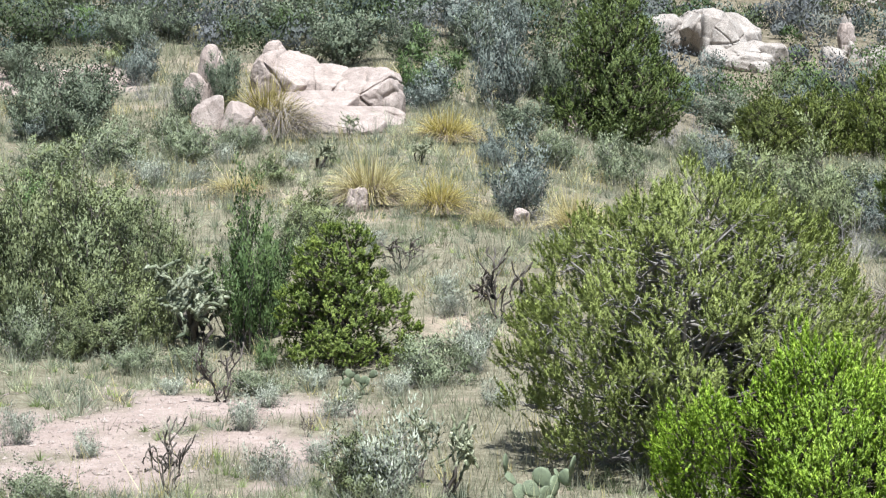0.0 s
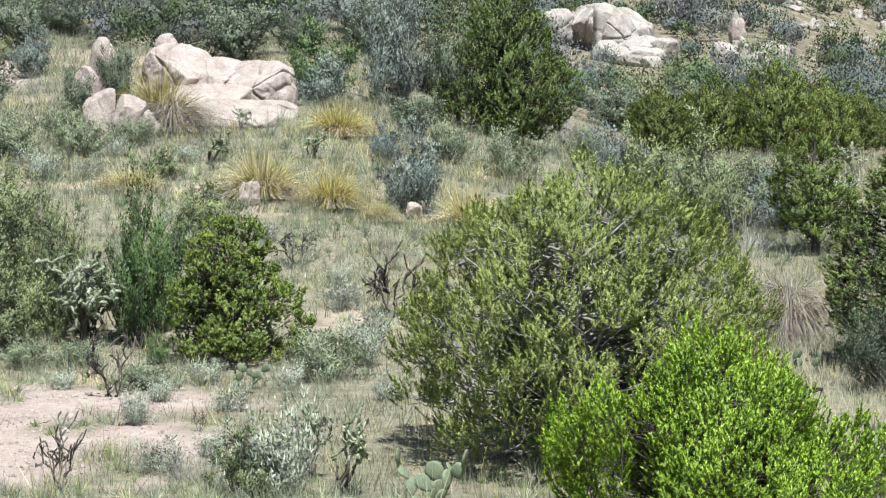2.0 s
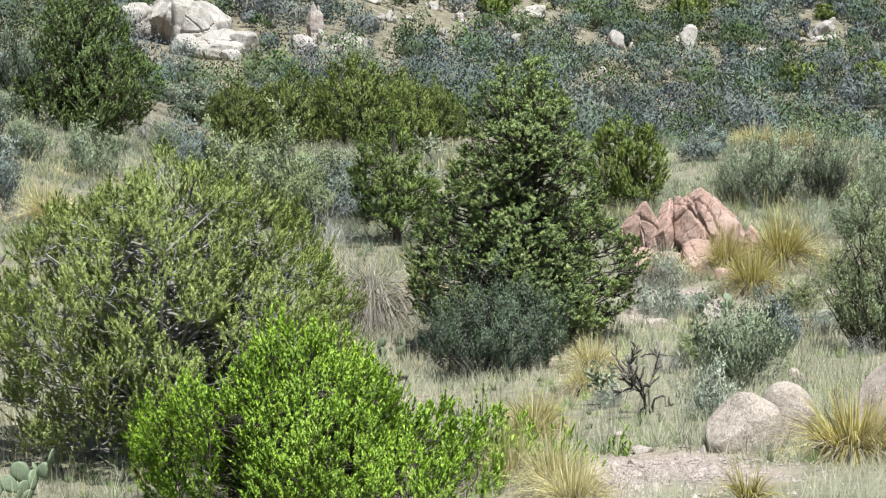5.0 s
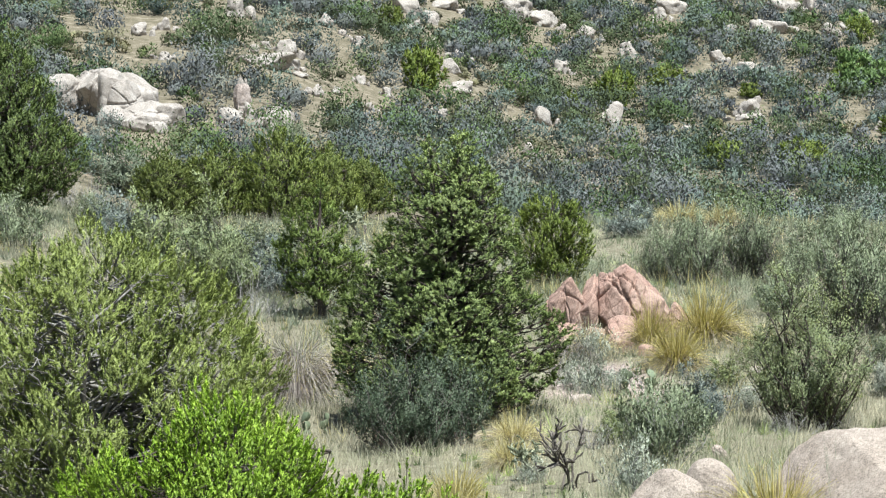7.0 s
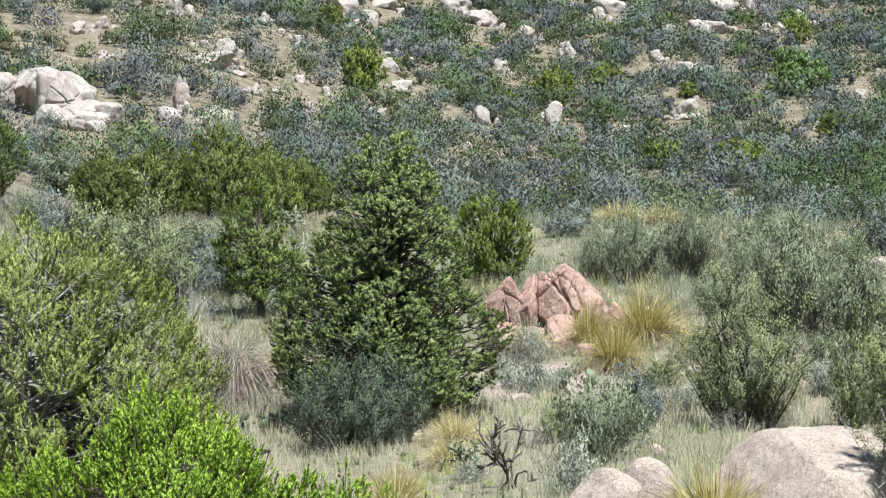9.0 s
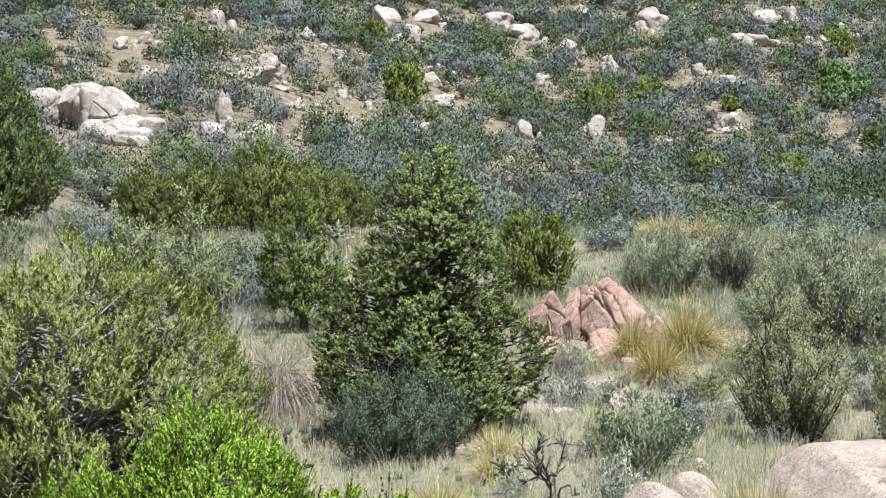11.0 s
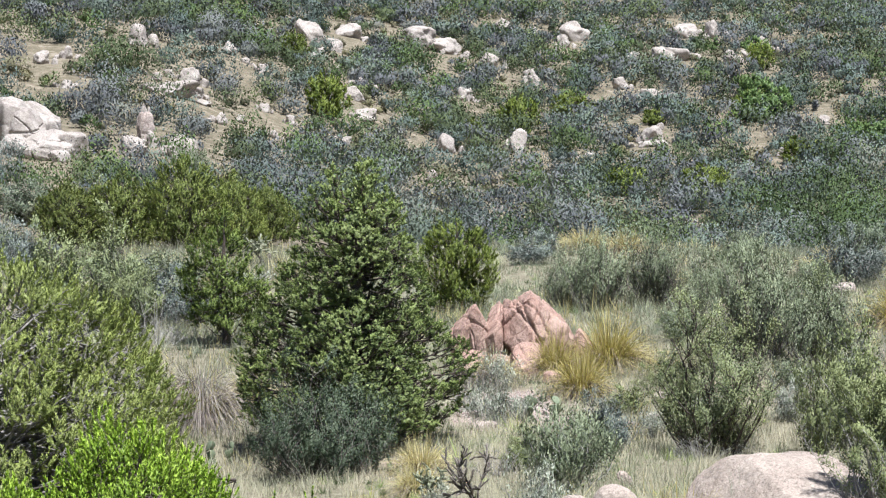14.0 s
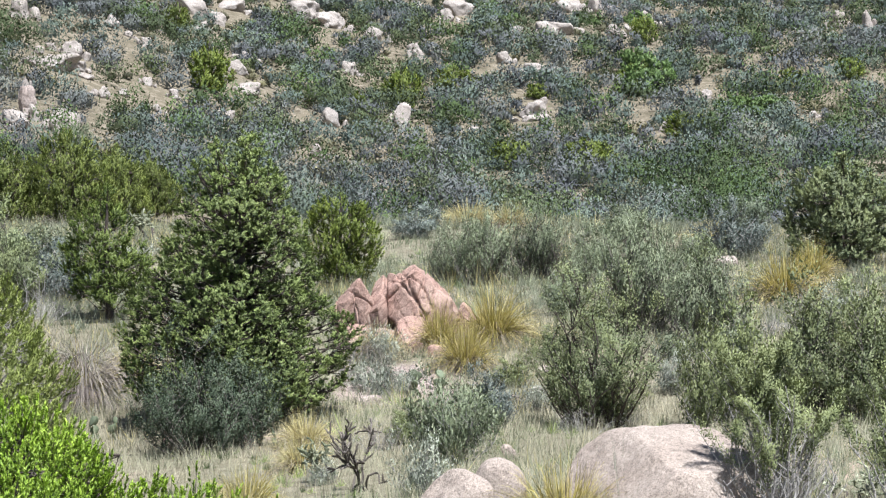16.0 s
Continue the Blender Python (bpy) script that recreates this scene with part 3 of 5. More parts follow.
def off_rock(x, y):
    """True where no bedrock lies at the surface."""
    ok = np.ones(len(x), bool)
    for lx, ly, rx, ry in LEDGES:
        ok &= ((x - lx) / rx) ** 2 + ((y - ly) / ry) ** 2 > 1
    return ok


# ---- ground ----
REACH = np.array([0, 20, 36, 45, 54, 62, 74, 85, 95, 115, 135, 160, 200, 300, 450, 700, 1200, 5000.0])
LEFT_RISE = np.array([6.4, 3.7, 2.75, 3.1, 4.3, 5.45, 6.85, 8.0, 9.6, 12.0, 14.2, 17, 22, 37, 62, 98, 130, 150])
MID_RISE = np.array([6.4, 3.5, 2.7, 3.2, 4.0, 4.5, 5.2, 5.6, 5.5, 8.0, 10.6, 13.8, 19.8, 36, 62, 98, 130, 150])
RIGHT_RISE = np.array([6.4, 4.5, 3.45, 3.5, 4.2, 4.6, 5.2, 5.7, 5.2, 4.0, 5.0, 7.0, 11.2, 25.5, 52, 95, 130, 150])


def smooth_interp(d, k, v):
    """A smooth curve through the knots, with no overshoot."""
    h = np.diff(k)
    s = np.diff(v) / h
    m = np.zeros(len(k))
    m[1:-1] = np.where(s[:-1] * s[1:] > 0, 2 * s[:-1] * s[1:] / (s[:-1] + s[1:] + 1e-12), 0)
    m[0], m[-1] = s[0], s[-1]
    i = np.clip(np.searchsorted(k, d) - 1, 0, len(k) - 2)
    t = (d - k[i]) / h[i]
    return (v[i] * (1 + 2 * t) * (1 - t) ** 2 + v[i + 1] * t * t * (3 - 2 * t) + h[i] * (m[i] * t * (1 - t) ** 2 - m[i + 1] * t * t * (1 - t)))


def ground_z(x, y):
    """The height of the ground: a rise where the camera stands, a meadow below it, a slope at the left, a dip behind the meadow's edge and a long hillside."""
    d = np.hypot(x, y)
    a = np.degrees(np.arctan2(-x, y))
    left = np.clip((a - 2) / 8, 0, 1)
    right = np.clip((2 - a) / 11, 0, 1)
    left, right = left * left * (3 - 2 * left), right * right * (3 - 2 * right)
    z = smooth_interp(d, REACH, LEFT_RISE) * left + smooth_interp(d, REACH, RIGHT_RISE) * right + smooth_interp(d, REACH, MID_RISE) * (1 - left - right)
    back = np.clip((np.abs(a) - 50) / 60, 0, 1)
    z = z * (1 - back) + (6.4 + 0.01 * d) * back
    p = np.stack([x, y, np.zeros_like(x)], 1)
    z = z + 0.12 * value_noise(p / 5.0, 3) * np.clip(d / 30, 0, 1) + 0.035 * value_noise(p / 1.3, 5)
    return z + 0.9 * fbm(p, 1 / 38.0, 8, 3) * np.clip((d - 100) / 80, 0, 1)


def at_ground(x, y, turn=0.0, sx=1.0, sz=1.0, sink=0.0):
    z = ground_z(np.array([x], float), np.array([y], float))[0]
    return pose(x, y, z - sink, 0, 0, turn) @ Matrix.Diagonal((sx, sx, sz, 1))


# bare soil: middle and half axes
BARE = [(-11.0, 37.0, 3.0, 6.6), (3.4, 28.0, 1.5, 2.2), (6.8, 48.5, 1.3, 2.4), (-26.0, 84.0, 3.0, 3.0)]


def bareness(x, y):
    """1 on bare soil, 0 where plants cover it."""
    c = fbm(np.stack([x, y, 0 * x], 1), 1 / 1.1, 77, 4)
    out = np.zeros(len(x))
    for rx, ry, sx, sy in BARE:
        out = np.maximum(out, np.clip(2.6 * (1 - ((x - rx) / sx) ** 2 - ((y - ry) / sy) ** 2 + 0.95 * c), 0, 1))
    return out


def build_ground():
    az = np.radians(np.concatenate([np.arange(-30, 30, 0.4), np.arange(30, 330, 3.0)]))
    rad = np.concatenate([np.linspace(2, 28, 14), np.arange(29, 98, 0.9), np.geomspace(98, 4800, 110)])
    A, R = np.meshgrid(az, rad, indexing="ij")
    x, y = -R * np.sin(A), R * np.cos(A)
    z = ground_z(x.ravel(), y.ravel())
    v = np.concatenate([np.stack([x.ravel(), y.ravel(), z], 1), [[0, 0, 6.4]]])
    na, nr = A.shape
    i, j = np.meshgrid(np.arange(na), np.arange(nr - 1), indexing="ij")
    i2 = (i + 1) % na
    quads = np.stack([i * nr + j, i * nr + j + 1, i2 * nr + j + 1, i2 * nr + j], -1).reshape(-1, 4)[:, ::-1]
    ring = np.arange(na)
    fan = np.stack([np.full(na, na * nr), ((ring + 1) % na) * nr, ring * nr, ring * nr], 1)
    me = bpy.data.meshes.new("ground")
    me.from_pydata(v.tolist(), [], [q.tolist() for q in quads] + [q[:3].tolist() for q in fan])
    me.polygons.foreach_set("use_smooth", [True] * len(me.polygons))
    me.materials.append(GROUND)
    gx, gy = v[:, 0], v[:, 1]
    for key, values in (("bare", bareness(gx, gy)), ("litter", np.clip((np.hypot(gx, gy) - 88) / 25, 0, 1))):
        me.attributes.new(key, 'FLOAT', 'POINT').data.foreach_set("value", values.astype(np.float32))
    tagged(new("ground", me), "sandy pinkish soil with dry grass cover", "ground", kind="structure")


build_ground()

# ---- kinds of plants: a few built specimens of each, set out as copies ----
class Kind:
    def __init__(self, *specimens):
        self.specimens, self.used = [(o, w, h) for o, w, h in specimens], {}
        self.n, self.grow = 0, 1.0

    def put(self, x, y, w, h, turn=None, sink=0.03):
        i = self.n % len(self.specimens)
        self.n += 1
        ob, w0, h0 = self.specimens[i]
        s, sz = w / w0, h / h0 * self.grow
        m = at_ground(x, y, rng.random() * 360 if turn is None else turn, s, sz, sink)
        if i not in self.used:
            ob.matrix_basis = m
            self.used[i] = (s, sz)
            return ob
        s0, z0 = self.used[i]
        return copy_thing(ob, m @ Matrix.Diagonal((1 / s0, 1 / s0, 1 / z0, 1)))


def shrubs(n, *a, **k):
    kind = Kind(*[(shrub(*a, **k), a[2], a[3]) for i in range(n)])
    kind.grow = 1.12
    return kind


oak = shrubs(4, "scrub_oak", "grey-green scrub oak with many upright stems", 2.2, 2.5, 30, 13000, 0.058, 0.036, OAK, BARK, 0.7, 0.08, group="shrubs on the slope", tight=0.045)
green = shrubs(2, "green_shrub", "leafy shrub with fresh green foliage", 2.2, 2.5, 30, 13000, 0.058, 0.036, GREEN_LEAF, BARK, 0.8, 0.05, group="shrubs on the slope", tight=0.045)
grey = shrubs(2, "grey_shrub", "low grey-green shrub in dry grass", 2.0, 1.3, 24, 6500, 0.056, 0.032, OAK_GREY, PALE_BARK, 0.7, 0.2, group="shrubs on the slope", tight=0.045)
blue = shrubs(2, "blue_grey_shrub", "blue-grey leafy shrub with bare twigs", 2.2, 1.9, 26, 8500, 0.06, 0.034, BLUE_LEAF, PALE_BARK, 0.8, 0.15, group="shrubs on the slope", tight=0.045)
sage = shrubs(3, "sagebrush", "pale silvery sagebrush among the grass", 1.2, 0.8, 16, 2600, 0.05, 0.018, SAGE, PALE_BARK, 1.0, 0.1, group="low sagebrush", tight=0.03)
olive = shrubs(2, "olive_shrub", "yellowish olive shrub with small leaves", 1.6, 1.4, 22, 7500, 0.046, 0.028, OAK_OLIVE, PALE_BARK, 0.7, 0.15, group="shrubs on the slope", tight=0.035)
upright = shrubs(3, "mountain_mahogany", "upright grey-green shrub with wand-like branches", 2.0, 2.4, 44, 13000, 0.06, 0.022, OAK_GREY, BARK, 1.8, 0.1, spread=0.95, group="upright shrubs behind the pink rocks", tight=0.03)
upright.grow = 1.0
dead_shrub = shrubs(2, "dead_shrub", "leafless shrub of pale grey dead twigs", 1.4, 0.9, 24, 0, 0, 0, OAK, PALE_BARK, spread=1.1, group="dead shrubs")
oak_far = shrubs(3, "scrub_oak", "grey-green scrub oak on the upper slope", 2.2, 2.5, 20, 7500, 0.08, 0.042, OAK_FAR, BARK, 0.8, 0.05, group="shrubs on the slope", tight=0.06)
green_far = shrubs(2, "green_shrub", "fresh green shrub on the upper slope", 2.2, 2.5, 20, 7500, 0.08, 0.042, GREEN_LEAF, BARK, 0.7, 0.05, group="shrubs on the slope", tight=0.06)
blue_far = shrubs(2, "blue_grey_shrub", "blue-grey shrub on the upper slope", 2.2, 1.9, 20, 6000, 0.08, 0.04, BLUE_LEAF, PALE_BARK, 0.8, 0.1, group="shrubs on the slope", tight=0.06)
bear = Kind(*[(beargrass("beargrass", "arching clump of green and yellow beargrass", 1.5, 1.1, 1000, BLADE, 0.9, group="beargrass clumps"), 1.5, 1.1) for i in range(3)])
gold = Kind(*[(beargrass("golden_beargrass", "golden straw-coloured clump of beargrass", 1.5, 1.1, 1000, BLADE_GOLD, 0.8, group="beargrass clumps"), 1.5, 1.1) for i in range(2)])
bear_dry = Kind((beargrass("dry_beargrass", "beargrass clump with a thick brown skirt of dead blades", 1.6, 1.5, 260, BLADE, 5.0, 1.0, group="beargrass clumps", dead=DEAD_SKIRT), 1.6, 1.5))
yucca = Kind(*[(beargrass("yucca", "small spiky pale green yucca tuft", 0.9, 0.6, 170, BLADE, 0.25, group="yucca tufts"), 0.9, 0.6) for i in range(2)])
cholla_k = Kind(*[(cholla("cholla_cactus", "spiny grey-green cholla cactus with forked joints", 1.2, 1.5, CHOLLA, 150, 0.026, group="cholla cacti", reach=(0.06, 0.13)), 1.2, 1.5) for i in range(3)])
dead_cholla = Kind(*[(cholla("bare_cholla", "dark half-dead cholla with few bare crooked joints", 1.1, 1.2, CHOLLA_DRY, 120, 0.017, group="bare chollas", reach=(0.08, 0.17), wild=0.6), 1.1, 1.2) for i in range(3)])
far_juniper = Kind(*[(tree("far_juniper", "round juniper bush on the far hillside", "juniper", 3.4, 3.0, 0.1, dome, JUNIPER_YELLOW, DARK_BARK, 0.45, 40, 12, 0.5, 10, 0.2, 0.09, 0.8, 0.6, 1.0, lump=0.35, group="junipers on the far hillside"), 3.4, 3.0) for i in range(3)])
far_green = Kind(*[(tree("leafy_tree", "fresh green leafy tree in the draw", "tree", 4.4, 3.6, 0.1, dome, LEAFY, DARK_BARK, 0.55, 46, 12, 0.5, 10, 0.22, 0.12, 0.5, 0.8, 0.8, lump=0.35, group="green trees in the draw"), 4.4, 3.6) for i in range(2)])

big_cholla = Kind((cholla("cholla_cactus", "large bushy cholla cactus with pale spiny joints", 1.55, 2.1, CHOLLA_PALE, 420, 0.036, group="cholla cacti", reach=(0.05, 0.09), wild=0.95, stems=12), 1.55, 2.1))

# ---- the single trees ----
def single(maker, x, y, turn=0.0, sink=0.05, sx=1.0, sz=1.0):
    maker.matrix_basis = at_ground(x, y, turn, sx, sz, sink)
    return maker
single(tree("pinyon_pine", "broad pinyon pine with yellowish green needle tufts", "pine tree", 5.9, 4.8, 0.3, dome, PINYON, BARK, 0.34, 380, 17, 0.27, 52, 0.055, 0.0145, 0.85, 0.72, 0.95, lump=0.32, stems=3, twig_mat=GREY_TWIG), -2.22, 36.93)
single(tree("bright_juniper", "bright yellow-green juniper with feathery upright sprays", "juniper", 5.29, 2.6, 0.2, peaked, JUNIPER_BRIGHT, DARK_BARK, 0.23, 300, 24, 0.17, 34, 0.042, 0.017, 1.2, 0.62, 2.1, lump=0.62, stems=4, gap=0.95), -0.2, 31.00, sx=1.12)
single(tree("young_pinyon", "dense rounded yellow-green young pine", "pine tree", 2.9, 2.65, 0.05, mound, PINE_FRESH, DARK_BARK, 0.22, 190, 18, 0.12, 34, 0.045, 0.017, 0.5, 0.85, 0.9, lump=0.25), -8.91, 46.15)
single(tree("conical_pinyon", "tall conical dark green pinyon pine", "pine tree", 4.0, 5.5, 0.2, cone, PINE_DARK, DARK_BARK, 0.28, 560, 14, 0.14, 32, 0.055, 0.021, 0.45, 0.9, 0.9, lump=0.26, inner=0.35, gap=0.78), 3.42, 45.07, sz=0.89)
single(shrub("dark_leafy_shrub", "dense dark blue-green shrub below the pine", 2.50, 2.10, 60, 36000, 0.036, 0.02, DEEP_LEAF, BARK, 0.9, 0.03, tight=0.035), 2.66, 41.82)
single(tree("tall_juniper", "dense tall dark green juniper", "juniper", 4.7, 5.6, 0.1, cone, JUNIPER_MID, DARK_BARK, 0.36, 330, 16, 0.28, 18, 0.09, 0.034, 0.7, 0.6, 1.0, lump=0.28), -7.55, 83.50, sx=0.95)
hedge = Kind(*[(tree("spreading_juniper", "broad dark yellow-green juniper", "juniper", 3.6, 3.3, 0.25, dome, JUNIPER_OLIVE, DARK_BARK, 0.36, 140, 15, 0.28, 20, 0.09, 0.034, 0.7, 0.6, 1.0, lump=0.4, stems=3, group="junipers along the meadow edge"), 3.6, 3.3) for i in range(3)])
hedge.put(-3.05, 95.5, 3.1, 2.75)
hedge.put(-1.1, 97.2, 3.3, 3.2)
hedge.put(1.15, 96.5, 3.5, 3.75)
hedge.put(3.0, 99.5, 2.9, 3.1)
hedge.put(4.3, 101.5, 2.6, 2.9)
single(tree("small_juniper", "slender dark juniper with a bare trunk", "juniper", 2.1, 3.05, 0.35, dome, JUNIPER_DARK, DARK_BARK, 0.27, 75, 18, 0.2, 24, 0.065, 0.022, 0.6, 0.7, 0.9, lump=0.4), 1.54, 58.88)
single(tree("round_juniper", "rounded green juniper behind the pink rocks", "juniper", 2.4, 2.7, 0.15, dome, JUNIPER_YELLOW, DARK_BARK, 0.29, 75, 18, 0.22, 24, 0.07, 0.024, 0.9, 0.6, 1.0, lump=0.4), 7.42, 64.98)
single(shrub("tall_scrub_oak", "tall open scrub oak with dark crooked stems", 2.3, 3.67, 30, 26000, 0.038, 0.024, OAK, DARK_BARK, 0.6, 0.2, tight=0.045, thick=1.3), 9.26, 43.12)
single(shrub("olive_oak_thicket", "large olive-green shrub with pale stems", 2.1, 2.5, 46, 34000, 0.03, 0.018, OAK_OLIVE, PALE_BARK, 0.9, 0.65, tight=0.03), 8.15, 28.5)
single(shrub("olive_oak_thicket", "large olive-green shrub with pale stems", 2.3, 2.7, 46, 36000, 0.03, 0.018, OAK_OLIVE, PALE_BARK, 0.9, 0.35, tight=0.03), 10.0, 29.4)
single(tree("leafy_oak", "rounded grey-green leafy oak", "tree", 3.4, 3.2, 0.1, dome, OAK, DARK_BARK, 0.36, 110, 18, 0.24, 20, 0.085, 0.04, 0.4, 0.8, 0.8, lump=0.35), 21.00, 67.30)

# ---- rocks ----
def block(parent, x, y, top, w, d, seed, mat, cuts=(), boxy=4.0, facets=5, rough=0.07, level=5, grooves=2, turn=0, roll=0, lean=0):
    """A stone of an outcrop that stands in the ground and reaches up to the height top."""
    foot = ground_z(np.array([x]), np.array([y]))[0] - 0.35
    return slab(parent, x, y, (top + foot) / 2, w, d, top - foot, seed, mat, turn, lean, roll, facets, boxy, level, rough, "stone", grooves, cuts)


SLOPE = (0, -0.62, 0.78, 0.5)
outcrop = thing("rock_outcrop", "pale pinkish granite outcrop with smooth slabs and blocks", "rock outcrop")
block(outcrop, -16.95, 78.4, 9.30, 2.1, 3.0, 300, GRANITE, [(0.4, -0.45, 0.8, 0.68)], 2.6, 3, level=6, rough=0.09)
block(outcrop, -15.55, 78.3, 8.90, 2.5, 3.4, 301, GRANITE, [(0.15, -0.55, 0.8, 0.6)], 2.8, 4, level=6, grooves=4, roll=5, rough=0.08)
block(outcrop, -14.30, 77.9, 8.82, 2.1, 3.0, 302, GRANITE, [(-0.3, -0.6, 0.7, 0.62)], 2.8, 4, level=6, grooves=4, rough=0.09)
block(outcrop, -13.55, 77.3, 8.15, 0.9, 1.3, 303, GRANITE, boxy=3.0)
block(outcrop, -15.55, 76.3, 8.10, 3.1, 3.4, 305, GRANITE, [(0.05, -0.7, 0.7, 0.5)], 3.0, 3, level=6, grooves=3, rough=0.06)
block(outcrop, -14.15, 75.0, 7.66, 2.85, 2.8, 306, GRANITE, [(0.1, -0.62, 0.75, 0.5)], 3.0, 3, level=6, grooves=3, rough=0.06)
block(outcrop, -17.55, 79.7, 9.68, 0.85, 0.9, 20, GRANITE, boxy=2.4, facets=3)
block(outcrop, -18.95, 77.3, 9.5, 0.8, 1.2, 21, GRANITE, boxy=2.3, facets=3)
block(outcrop, -19.35, 76.9, 8.6, 0.9, 1.0, 22, GRANITE, boxy=2.4, facets=3)
block(outcrop, -14.3, 73.3, 7.42, 2.6, 2.4, 307, GRANITE, [(0.05, -0.7, 0.7, 0.45)], 3.0, 3, level=6, grooves=2, rough=0.06)
block(outcrop, -17.55, 71.4, 7.97, 0.95, 1.0, 23, GRANITE, [(-0.3, -0.2, 0.9, 0.75)], 6.0, 2, 0.05)
block(outcrop, -16.7, 71.1, 7.79, 0.82, 0.9, 24, GRANITE, [(0.2, -0.2, 0.9, 0.75)], 6.0, 2, 0.05, roll=4)
block(outcrop, -15.9, 70.3, 7.40, 0.48, 0.5, 25, GRANITE, [(0.55, 0, 0.8, 0.6)], 3.5, 2)
white_outcrop = thing("white_outcrop", "bleached white granite outcrop on the slope", "rock outcrop")
block(white_outcrop, -7.35, 128.9, 12.15, 2.8, 3.0, 340, GRANITE_FAR, [(-0.6, -0.3, 0.7, 0.72)], 2.5, 2, level=6, grooves=3)
block(white_outcrop, -6.72, 127.5, 11.92, 1.0, 1.2, 341, GRANITE_FAR, [(0.1, -0.1, 0.98, 0.85)], 5.0, 2, 0.05, turn=15)
block(white_outcrop, -5.92, 127.4, 11.55, 1.75, 2.2, 342, GRANITE_FAR, [(0.7, -0.3, 0.6, 0.75)], 2.4, 2, level=6)
block(white_outcrop, -5.6, 129.4, 11.98, 2.3, 2.0, 343, GRANITE_FAR, [(0.5, -0.2, 0.85, 0.72)], 2.6, 3, grooves=3)
block(white_outcrop, -9.0, 128.7, 11.9, 1.8, 1.8, 344, GRANITE_FAR, boxy=2.5, facets=3)
block(white_outcrop, -4.9, 125.9, 10.5, 2.7, 2.6, 345, GRANITE_FAR, [(-0.4, -0.5, 0.75, 0.6)], 2.6, 2, level=6)
block(white_outcrop, -3.75, 125.9, 10.38, 1.5, 1.8, 346, GRANITE_FAR, boxy=2.5, facets=3)
block(white_outcrop, -4.35, 124.9, 9.5, 1.15, 1.0, 347, GRANITE_FAR, boxy=2.6, facets=3)
block(white_outcrop, -6.4, 126.0, 10.3, 1.8, 1.4, 348, GRANITE_FAR, [(0.6, -0.5, 0.6, 0.6)], 2.6, 3)
pink_outcrop = thing("pink_rocks", "cracked pink granite rocks with a deep cleft", "rock outcrop")
block(pink_outcrop, 6.53, 54.5, 5.36, 0.80, 1.0, 60, PINK_ROCK, [(-0.5, -0.1, 0.85, 0.8)], 3.0, 4, 0.07, 6, 6)
block(pink_outcrop, 6.70, 54.2, 5.46, 0.46, 0.9, 61, PINK_ROCK, [(0.5, 0, 0.8, 0.75)], 2.8, 3, 0.07, 6, 3, roll=-4)
block(pink_outcrop, 6.87, 53.95, 5.16, 0.50, 0.8, 62, PINK_ROCK, [(-0.5, -0.2, 0.8, 0.72)], 3.2, 3, 0.06, 6, 3, roll=4)
block(pink_outcrop, 7.20, 54.7, 5.56, 0.60, 0.9, 63, PINK_ROCK, [(-0.4, -0.2, 0.85, 0.78)], 3.2, 3, 0.07, 6, 4, roll=5)
block(pink_outcrop, 7.80, 54.0, 5.86, 1.30, 1.6, 64, PINK_ROCK, [(0.5, -0.15, 0.85, 0.68), (-0.45, -0.1, 0.88, 0.8), (0.05, -0.85, 0.5, 0.85)], 3.0, 3, 0.06, 6, 8)
block(pink_outcrop, 8.25, 54.2, 5.42, 0.95, 1.3, 65, PINK_ROCK, [(0.6, -0.2, 0.75, 0.62)], 3.0, 3, 0.07, 6, 6)
block(pink_outcrop, 7.53, 52.9, 4.74, 0.72, 0.8, 66, PINK_ROCK, [SLOPE], 3.2, 7, 0.12, 5, 4)
block(pink_outcrop, 7.92, 52.2, 4.62, 0.58, 0.7, 67, PINK_ROCK, [SLOPE], 3.2, 7, 0.12, 5, 4)
block(pink_outcrop, 7.77, 51.4, 4.28, 0.34, 0.4, 68, PINK_ROCK, boxy=3.4, facets=7)
block(pink_outcrop, 8.65, 52.95, 5.00, 0.52, 0.6, 69, PINK_ROCK, [(0.4, -0.5, 0.75, 0.7)], 2.8, 6, 0.1)
block(pink_outcrop, 6.45, 53.5, 4.58, 0.6, 0.6, 70, PINK_ROCK, [SLOPE], 3.2, 7, 0.12)
block(pink_outcrop, 7.0, 53.3, 4.5, 0.7, 0.6, 71, PINK_ROCK, [SLOPE], 3.2, 7, 0.12)
block(pink_outcrop, 8.25, 52.7, 4.52, 0.8, 0.7, 72, PINK_ROCK, [SLOPE], 3.2, 7, 0.12)
block(pink_outcrop, 7.45, 51.9, 4.3, 0.45, 0.4, 73, PINK_ROCK, boxy=3.2, facets=7)
rock(7.15, 29.55, 2.4, 1.17, BOULDER_ROCK, 207, "large smooth rounded tan granite boulder", level=6, boxy=2.4, facets=0, rough=0.05, grooves=0, sink=0.5, d=2.8, cuts=[(-0.65, -0.3, 0.7, 0.8), (0.0, -0.25, 0.97, 0.84)])
rock(5.49, 31.3, 0.66, 0.76, BOULDER_ROCK, 202, "rounded tan boulder beside a beargrass clump", boxy=2.3, facets=1, grooves=0, rough=0.06)
rock(4.85, 30.4, 0.92, 0.66, BOULDER_ROCK, 203, "rounded tan boulder in the grass", boxy=2.3, facets=1, grooves=0, rough=0.06)
rock(6.90, 38.39, 0.27, 0.23, BOULDER_ROCK, 204, "small tan boulder behind others")
rock(0.42, 49.70, 0.45, 0.34, GRANITE, 205, "pale angular stone below dead blades")
